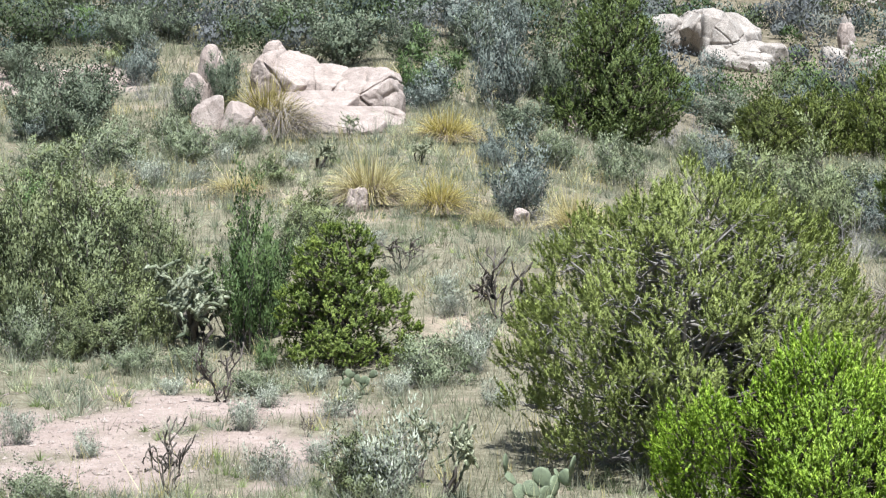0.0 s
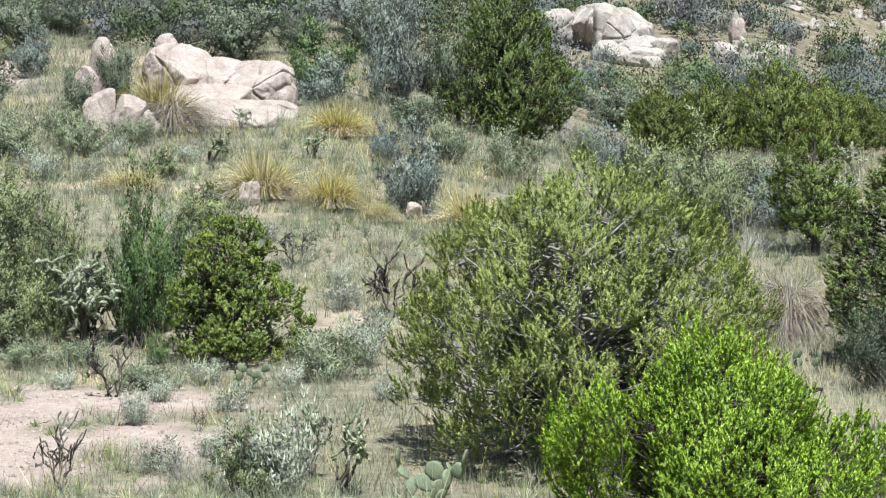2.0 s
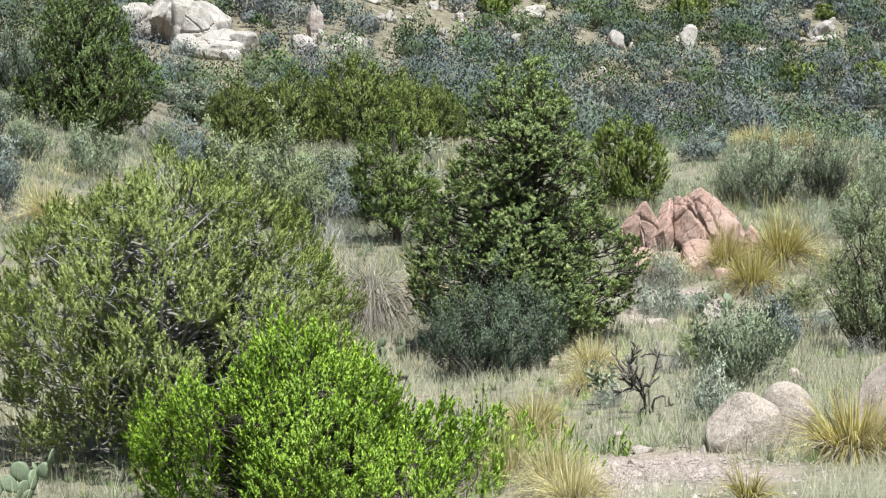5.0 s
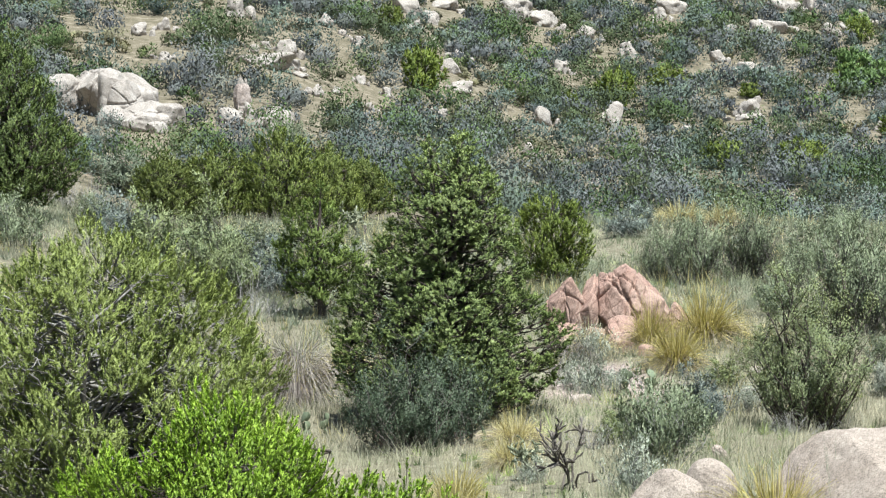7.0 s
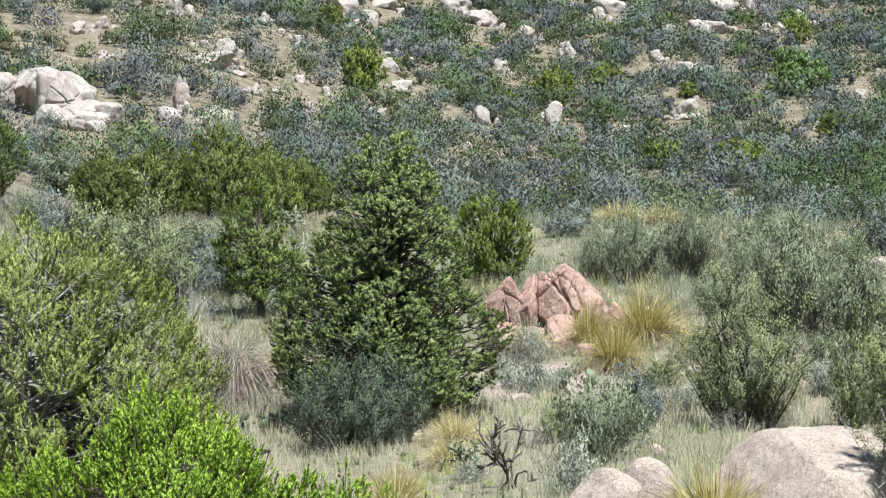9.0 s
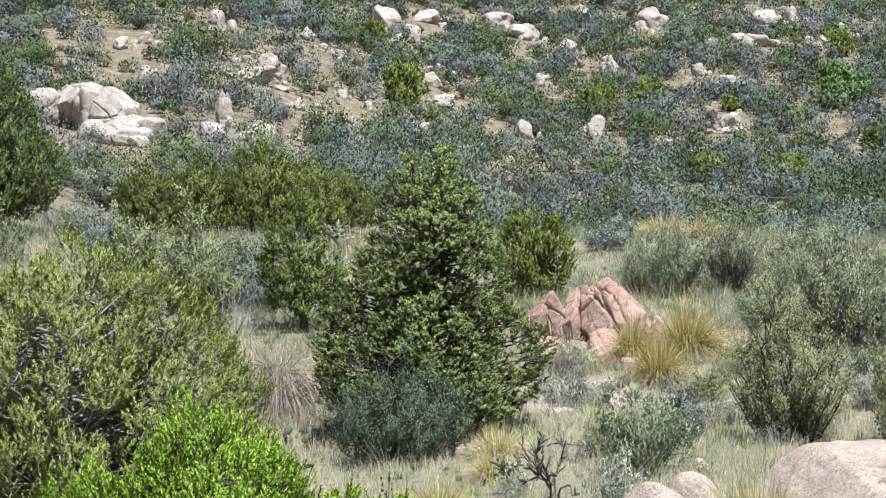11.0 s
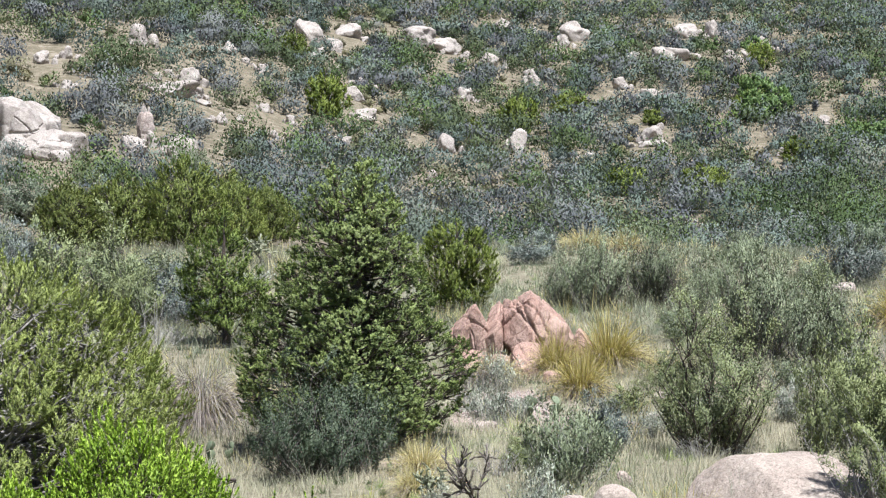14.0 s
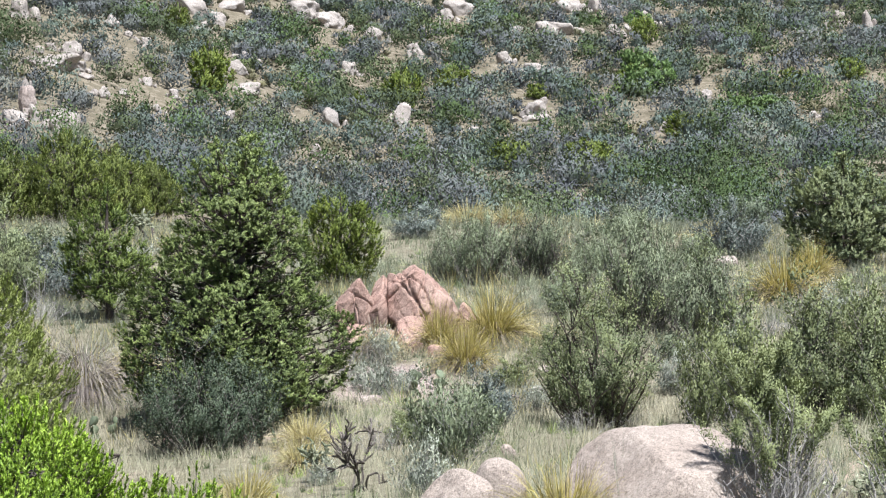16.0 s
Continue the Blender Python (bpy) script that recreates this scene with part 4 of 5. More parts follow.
rock(0.90, 47.89, 0.53, 0.37, GRANITE, 206, "pale angular stone at the clump foot")
rock(2.26, 42.74, 0.53, 0.38, PINK_ROCK, 207, "pinkish split stone at the shrub edge")
rock(3.35, 41.97, 0.22, 0.36, PINK_ROCK, 208, "small reddish stone in the grass")
rock(-11.2, 59.3, 0.6, 0.5, GRANITE, 209, "pinkish tan block in front of beargrass", boxy=4.0)
rock(-7.48, 59.83, 0.44, 0.39, GRANITE, 210, "small reddish stone below a shrub")
rock(-8.66, 82.45, 0.39, 0.57, GRANITE, 211, "small white stone by the juniper")
rock(-0.41, 136.50, 0.95, 1.5, GRANITE, 219, "tall weathered tan stone on the slope", boxy=4.0, facets=4)
rock(-0.95, 129.50, 1.71, 0.88, GRANITE_FAR, 220, "white stones half hidden by scrub")
rock(1.22, 130.99, 1.23, 1.29, GRANITE_FAR, 221, "white stones half hidden by scrub")
rock(-5.26, 110.88, 0.57, 0.66, GRANITE, 222, "small tan stone below a shrub")
rock(-6.38, 108.71, 1.16, 0.60, PINK_ROCK, 223, "low reddish stone on bare soil")
rock(-0.52, 143.00, 0.67, 1.53, GRANITE_FAR, 212, "upright white stone on the slope")
rock(1.49, 131.49, 1.40, 0.90, GRANITE_FAR, 213, "white stone among shrubs")
rock(-1.15, 129.49, 0.83, 0.55, GRANITE_FAR, 214, "small white stone on the slope")
rock(-15.52, 127.06, 1.09, 1.91, GRANITE_FAR, 215, "pale stones on the slope")
rock(-15.34, 143.18, 1.38, 0.61, GRANITE_FAR, 216, "flat white stone on the slope")
rock(-6.57, 111.31, 0.52, 0.48, GRANITE_FAR, 217, "small white stone on the slope")
rock(-5.29, 111.87, 0.43, 0.48, GRANITE_FAR, 218, "small white stone on the slope")
rock(5.77, 48.16, 0.48, 0.14, GRANITE, 230, "flat pale stone lying in the grass", level=3, group="stones in the grass")
rock(6.35, 49.29, 0.36, 0.13, GRANITE, 231, "flat pale stone lying in the grass", level=3, group="stones in the grass")
rock(5.81, 46.64, 0.52, 0.15, GRANITE, 232, "flat pale stone lying in the grass", level=3, group="stones in the grass")
rock(9.05, 47.24, 0.35, 0.14, GRANITE, 233, "flat pale stone lying in the grass", level=3, group="stones in the grass")
rock(8.49, 46.43, 0.40, 0.14, GRANITE, 234, "flat pale stone lying in the grass", level=3, group="stones in the grass")
rock(6.45, 48.17, 0.29, 0.10, GRANITE, 235, "flat pale stone lying in the grass", level=3, group="stones in the grass")
rock(5.88, 50.46, 0.33, 0.11, GRANITE, 236, "flat pale stone lying in the grass", level=3, group="stones in the grass")
rock(3.72, 30.88, 0.33, 0.08, GRANITE, 237, "flat pale stone lying in the grass", level=3, group="stones in the grass")
rock(4.41, 32.80, 0.24, 0.07, GRANITE, 238, "flat pale stone lying in the grass", level=3, group="stones in the grass")
rock(3.72, 33.29, 0.21, 0.06, GRANITE, 239, "flat pale stone lying in the grass", level=3, group="stones in the grass")
rock(-9.88, 46.36, 0.40, 0.12, GRANITE, 240, "flat pale stone lying in the grass", level=3, group="stones in the grass")
rock(9.51, 49.09, 0.43, 0.17, GRANITE, 241, "flat pale stone lying in the grass", level=3, group="stones in the grass")
rock(9.84, 48.31, 0.38, 0.15, GRANITE, 242, "flat pale stone lying in the grass", level=3, group="stones in the grass")
rock(17.13, 61.66, 0.55, 0.19, GRANITE, 243, "flat pale stone lying in the grass", level=3, group="stones in the grass")
rock(18.10, 67.93, 0.75, 0.24, GRANITE, 244, "flat pale stone lying in the grass", level=3, group="stones in the grass")
rock(18.99, 74.42, 0.66, 0.23, GRANITE, 245, "flat pale stone lying in the grass", level=3, group="stones in the grass")
rock(7.22, 48.06, 0.25, 0.10, GRANITE, 246, "flat pale stone lying in the grass", level=3, group="stones in the grass")


FAR_ROCKS = []


def far_rock(x, y, w, h, seed):
    """A boulder, with one or two smaller ones fallen beside it."""
    FAR_ROCKS.append((x, y, w))
    own = np.random.default_rng(seed)
    for k in range(1 + int(own.integers(1, 3))):
        s = 1.0 if k == 0 else own.uniform(0.35, 0.6)
        dx, dy = (0, 0) if k == 0 else (own.choice([-1, 1]) * w * own.uniform(0.45, 0.8), own.uniform(-0.5, 0.2) * w)
        rock(x + dx, y + dy, w * s, h * s * 0.95, GRANITE_FAR, seed * 7 + k, "bleached granite boulder on the far hillside", group="boulders on the far hillside", level=4 if k == 0 else 3, sink=0.32, rough=0.26, facets=15, turn=own.uniform(0, 180), lean=own.normal(0, 12), grooves=2)


far_rock(-1.0, 183.5, 1.96, 1.57, 101)
far_rock(5.5, 192.4, 1.64, 0.90, 102)
far_rock(2.3, 171.0, 1.64, 1.02, 103)
far_rock(1.3, 163.0, 3.13, 0.87, 104)
far_rock(14.0, 236.1, 3.03, 1.77, 105)
far_rock(18.1, 247.8, 2.65, 1.17, 106)
far_rock(25.2, 254.8, 4.37, 1.37, 107)
far_rock(27.5, 250.5, 3.77, 1.61, 108)
far_rock(31.0, 243.5, 2.10, 1.57, 109)
far_rock(25.4, 216.5, 1.63, 1.02, 110)
far_rock(14.6, 191.4, 1.23, 1.02, 111)
far_rock(14.5, 181.4, 1.94, 0.78, 112)
far_rock(25.9, 186.7, 1.41, 1.81, 113)
far_rock(19.8, 178.4, 1.53, 1.15, 114)
far_rock(16.8, 159.1, 1.02, 0.85, 115)
far_rock(39.8, 276.1, 1.49, 1.49, 116)
far_rock(44.0, 274.0, 2.96, 2.07, 117)
far_rock(55.8, 276.4, 3.61, 1.81, 118)
far_rock(37.4, 197.0, 2.35, 1.20, 119)
far_rock(37.5, 283.5, 1.83, 1.22, 120)
far_rock(40.5, 227.9, 1.48, 0.99, 121)
far_rock(45.5, 249.9, 1.63, 1.08, 122)
far_rock(49.0, 250.8, 2.73, 1.09, 123)
far_rock(57.5, 252.0, 1.66, 1.10, 124)
far_rock(-0.3, 144.0, 0.68, 1.38, 125)
far_rock(1.4, 132.5, 1.70, 0.85, 126)
far_rock(4.0, 157.9, 0.84, 0.67, 127)
far_rock(60.1, 258.6, 2.27, 1.42, 128)
far_rock(-5.1, 159.9, 0.85, 0.48, 129)
far_rock(7.1, 168.8, 0.72, 0.54, 130)
far_rock(18.8, 157.4, 0.54, 0.47, 131)
far_rock(31.0, 186.4, 1.21, 0.48, 132)
far_rock(58.7, 274.8, 2.10, 2.10, 133)
far_rock(49.8, 251.1, 3.28, 1.09, 134)
far_rock(54.6, 247.6, 1.51, 1.62, 135)
far_rock(78.5, 253.6, 1.70, 1.81, 136)
far_rock(80.0, 248.4, 1.23, 2.67, 137)
far_rock(42.0, 221.6, 1.93, 0.96, 138)
far_rock(53.0, 205.8, 1.00, 0.63, 139)
far_rock(57.8, 192.5, 0.86, 0.60, 140)
far_rock(44.9, 185.7, 1.43, 0.82, 141)
far_rock(16.0, 232.2, 1.24, 1.09, 150)
far_rock(2.8, 165.2, 1.06, 0.71, 151)
far_rock(-0.0, 135.0, 0.63, 0.81, 152)
far_rock(16.5, 205.9, 1.32, 0.79, 153)
far_rock(25.6, 250.1, 2.15, 1.34, 154)
far_rock(33.3, 231.4, 1.30, 1.30, 155)
far_rock(41.5, 266.6, 1.38, 1.38, 156)
far_rock(39.1, 203.1, 0.88, 0.62, 157)
far_rock(6.6, 189.3, 0.81, 0.49, 158)
far_rock(0.3, 167.0, 0.78, 0.50, 159)
far_rock(-6.9, 170.1, 1.09, 0.87, 160)
far_rock(-5.5, 173.3, 0.96, 0.74, 161)
far_rock(7.7, 186.2, 0.95, 0.64, 162)
far_rock(5.2, 160.7, 0.62, 0.41, 163)
far_rock(8.6, 166.4, 0.78, 0.64, 164)
far_rock(12.0, 166.2, 0.92, 0.57, 165)
far_rock(7.2, 158.4, 0.68, 0.47, 166)
far_rock(14.5, 209.5, 0.99, 0.81, 167)
far_rock(13.9, 219.0, 1.03, 0.94, 168)
far_rock(19.6, 149.5, 0.58, 0.39, 169)
far_rock(36.9, 194.9, 1.9, 0.7, 170)
far_rock(79.4, 256.6, 1.26, 1.49, 171)

# ---- far hillside trees ----
far_juniper.put(11.4, 175.6, 3.57, 3.76)
far_juniper.put(11.0, 208.7, 2.68, 3.12)
far_juniper.put(27.4, 198.6, 3.42, 3.85)
far_juniper.put(33.2, 209.9, 4.08, 2.72)
far_juniper.put(39.4, 206.3, 2.24, 1.79)
far_juniper.put(33.4, 159.0, 3.47, 2.08)
far_juniper.put(29.4, 162.9, 3.18, 2.47)
far_juniper.put(23.2, 190.6, 1.64, 2.05)
far_juniper.put(48.1, 209.0, 4.12, 3.20)
far_green.put(49.5, 214.9, 4.24, 3.77)
far_green.put(48.8, 207.8, 4.56, 4.10)
far_green.put(52.7, 191.4, 5.93, 2.54)
far_juniper.put(60.8, 208.8, 2.79, 2.32)
far_juniper.put(67.3, 213.6, 2.87, 2.39)
far_juniper.put(56.3, 242.0, 3.18, 3.18)
far_juniper.put(34.4, 163.4, 3.92, 2.50)
far_juniper.put(45.5, 181.4, 4.79, 2.39)
far_green.put(58.3, 252.9, 3.32, 2.77)

# ---- shrubs, clumps and cacti ----
oak.put(-15.02, 46.64, 1.99, 3.24)
oak.put(-13.69, 47.05, 2.41, 3.24)
green.put(-10.82, 46.87, 1.54, 3.18)
big_cholla.put(-11.79, 46.73, 1.65, 2.21)
olive.put(-13.74, 46.30, 1.24, 1.29)
olive.put(-12.93, 46.74, 1.40, 1.35)
olive.put(-12.39, 46.79, 0.72, 0.62)
olive.put(-15.09, 46.72, 1.26, 1.15)
green.put(-17.28, 54.53, 1.47, 1.59)
oak.put(-12.64, 47.75, 1.27, 2.64)
grey.put(-14.40, 45.37, 1.52, 1.22)
oak.put(-13.31, 46.12, 1.95, 1.28)
olive.put(-11.45, 56.14, 1.96, 1.10)
oak.put(-9.26, 46.38, 1.11, 2.62)
oak.put(-13.80, 45.45, 1.12, 1.01)
green.put(-10.20, 45.47, 0.60, 0.60)
grey.put(-7.01, 43.84, 1.80, 0.95)
sage.put(-6.44, 45.24, 1.27, 0.88)
dead_cholla.put(-6.54, 49.77, 1.29, 1.50)
dead_cholla.put(-9.16, 53.62, 0.93, 0.81)
dead_cholla.put(-10.01, 41.41, 0.86, 1.05)
dead_cholla.put(-8.72, 33.17, 0.66, 1.10)
dead_cholla.put(-8.01, 38.58, 0.25, 0.42)
sage.put(-6.07, 33.35, 1.66, 1.23)
oak.put(-6.23, 33.42, 1.31, 1.09)
cholla_k.put(-5.14, 33.51, 0.94, 1.37)
cholla_k.put(-5.74, 34.93, 0.68, 1.21)
grey.put(-9.99, 31.87, 1.35, 0.64)
sage.put(-7.86, 35.03, 0.92, 0.54)
sage.put(-12.07, 37.19, 0.75, 0.67)
sage.put(-9.03, 39.07, 0.86, 0.60)
sage.put(-10.85, 36.52, 0.65, 0.41)
dead_shrub.put(-7.38, 34.62, 0.91, 0.53)
bear.put(-16.3, 73.0, 2.20, 1.85)
bear_dry.put(-15.6, 71.6, 1.9, 1.2)
gold.put(-11.05, 60.40, 1.97, 1.38)
bear.put(-9.34, 59.88, 1.49, 1.03)
bear.put(-11.12, 72.55, 1.88, 1.07)
gold.put(-6.25, 60.0, 1.5, 1.35)
gold.put(-14.33, 60.94, 1.47, 0.67)
cholla_k.put(-13.26, 65.37, 1.14, 1.00)
cholla_k.put(-10.99, 66.90, 0.87, 0.87)
cholla_k.put(-13.74, 72.10, 0.63, 0.70)
oak_far.put(-18.25, 76.2, 1.5, 2.5)
oak_far.put(-19.2, 75.4, 1.1, 1.4)
oak_far.put(-20.11, 78.26, 0.78, 1.21)
oak_far.put(-16.98, 89.10, 3.29, 2.32)
oak_far.put(-20.53, 96.54, 2.95, 2.32)
green_far.put(-12.94, 82.09, 2.66, 2.66)
oak_far.put(-15.18, 90.03, 1.95, 2.14)
blue_far.put(-11.10, 82.96, 2.32, 3.04)
oak_far.put(-9.18, 82.69, 1.60, 3.37)
blue_far.put(-12.70, 98.08, 2.32, 2.53)
oak_far.put(-21.80, 73.64, 2.95, 2.46)
blue.put(-21.95, 69.83, 1.87, 1.09)
cholla_k.put(-21.76, 71.04, 1.43, 0.95)
oak_far.put(-25.22, 79.70, 1.96, 1.96)
oak_far.put(-25.00, 88.95, 2.56, 2.37)
oak_far.put(-29.07, 91.91, 3.29, 1.85)
oak_far.put(-24.54, 93.74, 2.48, 1.86)
blue_far.put(-23.02, 96.18, 2.74, 1.48)
green_far.put(-27.50, 92.29, 1.85, 1.64)
oak_far.put(-21.99, 98.27, 2.58, 1.72)
blue_far.put(-27.23, 99.75, 2.65, 1.54)
oak_far.put(-31.26, 101.81, 3.18, 1.59)
oak_far.put(-19.80, 103.93, 3.39, 1.58)
blue_far.put(-15.03, 99.47, 3.44, 2.15)
green_far.put(-17.27, 103.77, 3.14, 1.80)
cholla_k.put(-18.13, 88.97, 1.16, 0.97)
dead_shrub.put(-20.48, 78.16, 0.86, 0.86)
grey.put(-18.57, 65.21, 2.46, 1.30)
grey.put(-16.80, 65.79, 1.88, 1.16)
sage.put(-16.62, 61.80, 1.64, 0.82)
grey.put(-19.00, 61.32, 2.06, 1.10)
oak.put(-13.83, 62.38, 1.23, 0.82)
sage.put(-15.73, 65.64, 1.30, 0.72)
blue.put(-7.54, 60.83, 2.09, 2.09)
blue.put(-9.26, 68.17, 1.17, 1.32)
grey.put(-7.88, 71.67, 1.85, 1.38)
oak_far.put(-9.44, 76.82, 1.98, 1.49)
dead_shrub.put(-6.35, 93.08, 2.59, 1.59)
sage.put(-5.23, 113.58, 1.46, 0.73)
dead_shrub.put(-5.86, 99.93, 1.92, 1.28)
dead_shrub.put(-1.96, 105.48, 2.70, 1.80)
blue_far.put(-6.08, 112.44, 2.28, 2.04)
grey.put(-6.33, 71.62, 1.99, 1.53)
oak.put(-2.23, 63.56, 2.58, 2.58)
oak.put(-0.75, 62.40, 2.53, 2.66)
blue_far.put(-3.66, 76.41, 2.12, 1.63)
grey.put(-4.72, 83.67, 1.79, 1.43)
cholla_k.put(-3.89, 103.73, 1.77, 1.33)
green_far.put(-6.94, 108.38, 1.62, 1.62)
oak_far.put(-10.64, 89.67, 1.93, 2.70)
oak_far.put(-13.52, 96.36, 2.49, 2.28)
bear_dry.put(0.85, 48.39, 1.45, 1.45)
gold.put(1.81, 49.87, 1.07, 1.01)
blue.put(0.45, 63.50, 2.44, 1.49)
oak.put(-0.47, 60.00, 1.66, 2.05)
cholla_k.put(3.38, 80.03, 1.54, 1.20)
grey.put(0.40, 67.50, 2.16, 1.58)
sage.put(1.35, 64.69, 1.52, 0.69)
gold.put(9.32, 52.78, 1.49, 0.69)
bear.put(9.13, 52.61, 1.60, 1.37)
bear.put(8.12, 49.94, 1.19, 1.13)
bear.put(7.92, 52.00, 1.07, 1.18)
gold.put(6.70, 51.77, 1.06, 0.78)
bear_dry.put(6.25, 51.12, 0.66, 0.66)
dead_shrub.put(6.23, 50.92, 0.77, 0.60)
sage.put(6.79, 51.15, 0.99, 0.77)
grey.put(5.98, 38.13, 1.65, 1.40)
sage.put(4.91, 34.15, 1.10, 0.81)
blue.put(7.42, 43.17, 1.22, 1.22)
sage.put(6.61, 47.44, 1.12, 0.61)
dead_cholla.put(4.30, 35.24, 0.99, 1.06)
cholla_k.put(4.00, 37.08, 0.72, 0.72)
gold.put(3.85, 38.81, 0.83, 0.62)
yucca.put(2.86, 35.28, 0.83, 0.60)
yucca.put(2.63, 33.80, 1.01, 0.80)
yucca.put(3.87, 24.09, 0.68, 0.52)
gold.put(2.42, 27.79, 0.89, 0.89)
yucca.put(3.93, 38.90, 0.75, 0.58)
gold.put(2.57, 33.70, 0.87, 0.79)
bear.put(5.85, 29.1, 1.35, 0.92)
gold.put(6.15, 28.9, 0.9, 0.6)
dead_shrub.put(9.49, 42.86, 1.22, 0.66)
upright.put(10.78, 64.00, 1.94, 2.22)
upright.put(12.24, 65.06, 2.12, 2.40)
upright.put(10.03, 64.63, 1.26, 1.68)
upright.put(12.53, 53.35, 2.22, 2.75)
upright.put(12.91, 62.68, 1.23, 1.37)
olive.put(11.07, 51.52, 1.12, 1.35)
oak.put(14.39, 56.39, 1.49, 1.61)
olive.put(9.60, 47.64, 1.24, 0.73)
bear.put(17.36, 60.04, 1.87, 1.40)
bear.put(19.14, 63.69, 1.28, 1.21)
gold.put(13.68, 83.39, 1.98, 0.99)
gold.put(14.51, 80.40, 1.40, 0.96)
gold.put(19.83, 76.37, 1.52, 0.84)
blue.put(18.49, 69.38, 2.30, 1.69)
oak_far.put(20.45, 74.23, 1.97, 1.97)
grey.put(17.29, 75.75, 1.49, 1.00)
dead_shrub.put(14.98, 52.61, 1.40, 0.93)
olive.put(15.91, 49.51, 1.78, 1.78)
olive.put(15.37, 51.14, 1.60, 1.03)
grey.put(13.83, 51.47, 1.37, 0.68)
blue_far.put(11.50, 78.97, 1.87, 1.02)
grey.put(17.39, 77.58, 2.04, 1.02)
upright.put(13.00, 56.83, 1.99, 2.49)
cholla_k.put(10.05, 31.96, 1.07, 0.57)
dead_shrub.put(10.66, 35.43, 0.87, 0.71)
dead_shrub.put(0.02, 59.05, 2.20, 1.20)
oak_far.put(-22.11, 69.83, 2.03, 2.35)
oak_far.put(-20.55, 69.42, 2.32, 2.16)
blue_far.put(-22.90, 83.83, 1.67, 1.67)
oak_far.put(-27.11, 83.88, 2.26, 1.51)
grey.put(-18.13, 69.16, 1.68, 1.22)
oak.put(-19.00, 61.32, 1.92, 1.23)
oak_far.put(-26.57, 95.73, 2.97, 1.27)
blue_far.put(-12.68, 79.29, 2.06, 1.54)
prickly_pear(-3.77, 32.18, 0.76, 0.59)
prickly_pear(0.93, 44.79, 0.67, 0.38)
prickly_pear(-8.79, 43.52, 1.14, 0.33)
prickly_pear(-7.99, 42.86, 0.74, 0.33)
prickly_pear(6.91, 47.40, 1.12, 0.4)
prickly_pear(3.47, 42.06, 0.81, 0.45)
prickly_pear(-3.91, 33.77, 0.33, 0.33)
sage.put(6.00, 47.02, 1.11, 0.91)
olive.put(5.73, 40.70, 0.88, 0.61)
grey.put(6.62, 40.77, 1.32, 0.97)
gold.put(4.19, 41.49, 0.98, 0.67)
yucca.put(2.78, 35.49, 1.06, 0.68)
gold.put(2.49, 26.58, 0.91, 0.68)
gold.put(2.09, 29.83, 0.70, 0.89)
dead_shrub.put(5.14, 40.17, 1.04, 0.69)
sage.put(3.89, 36.59, 0.63, 0.39)
dead_shrub.put(5.85, 49.66, 0.75, 0.64)
sage.put(-11.15, 42.46, 0.75, 0.42)
sage.put(-9.15, 41.20, 0.81, 0.41)
sage.put(-7.86, 40.24, 0.88, 0.44)
grey.put(-12.48, 44.80, 1.19, 0.60)
sage.put(-7.42, 42.86, 0.84, 0.51)
sage.put(-7.46, 36.55, 0.80, 0.48)
sage.put(-5.59, 41.83, 0.81, 0.45)
grey.put(-9.52, 49.90, 0.87, 0.76)
sage.put(-7.59, 50.23, 0.98, 0.65)
sage.put(-8.08, 51.98, 0.90, 0.51)
sage.put(-6.75, 47.42, 0.92, 0.61)
sage.put(-10.11, 55.59, 0.96, 0.54)
sage.put(-10.88, 53.30, 1.04, 0.70)
grey.put(-15.83, 67.98, 1.49, 0.89)
dead_shrub.put(-21.66, 79.61, 1.23, 1.06)
olive.put(-24.64, 86.98, 1.35, 0.77)
sage.put(-15.55, 61.98, 1.09, 0.61)
sage.put(-13.86, 65.14, 1.00, 0.57)
grey.put(-17.72, 55.12, 1.48, 1.36)
oak.put(-11.45, 53.79, 1.29, 1.53)
oak.put(-16.07, 52.18, 1.86, 1.98)
gold.put(-8.15, 59.04, 0.89, 0.51)
dead_shrub.put(-6.97, 59.90, 1.42, 0.64)
sage.put(-6.33, 57.65, 0.99, 0.50)
sage.put(5.77, 48.16, 0.93, 0.52)
olive.put(8.76, 47.91, 1.14, 0.62)
sage.put(8.73, 45.57, 0.89, 0.59)
grey.put(8.01, 57.55, 1.12, 0.74)
dead_shrub.put(8.74, 42.20, 1.20, 0.55)
sage.put(11.37, 46.94, 1.13, 0.82)
sage.put(3.19, 57.91, 1.11, 0.62)
grey.put(-0.18, 72.20, 1.70, 0.92)
sage.put(2.44, 72.36, 1.85, 0.62)
grey.put(11.56, 57.14, 1.37, 1.00)
sage.put(13.25, 69.24, 1.81, 0.90)
grey.put(14.45, 67.78, 1.77, 1.33)
olive.put(9.78, 50.46, 1.21, 0.66)
dead_shrub.put(16.61, 56.09, 1.25, 0.87)
sage.put(17.40, 55.75, 1.50, 0.75)
grey.put(12.33, 50.10, 1.21, 0.66)
sage.put(9.88, 46.97, 0.92, 0.61)
grey.put(17.26, 68.25, 1.50, 0.90)
sage.put(16.71, 60.64, 1.48, 0.81)
olive.put(11.00, 42.71, 1.41, 1.79)
olive.put(-3.00, 115.26, 1.72, 1.48)
grey.put(-6.13, 108.43, 2.09, 1.04)
sage.put(-5.52, 107.66, 1.84, 0.92)
green_far.put(-2.21, 118.08, 1.76, 1.26)
grey.put(1.96, 125.98, 2.42, 1.34)
oak.put(-15.26, 49.92, 2.12, 2.56)
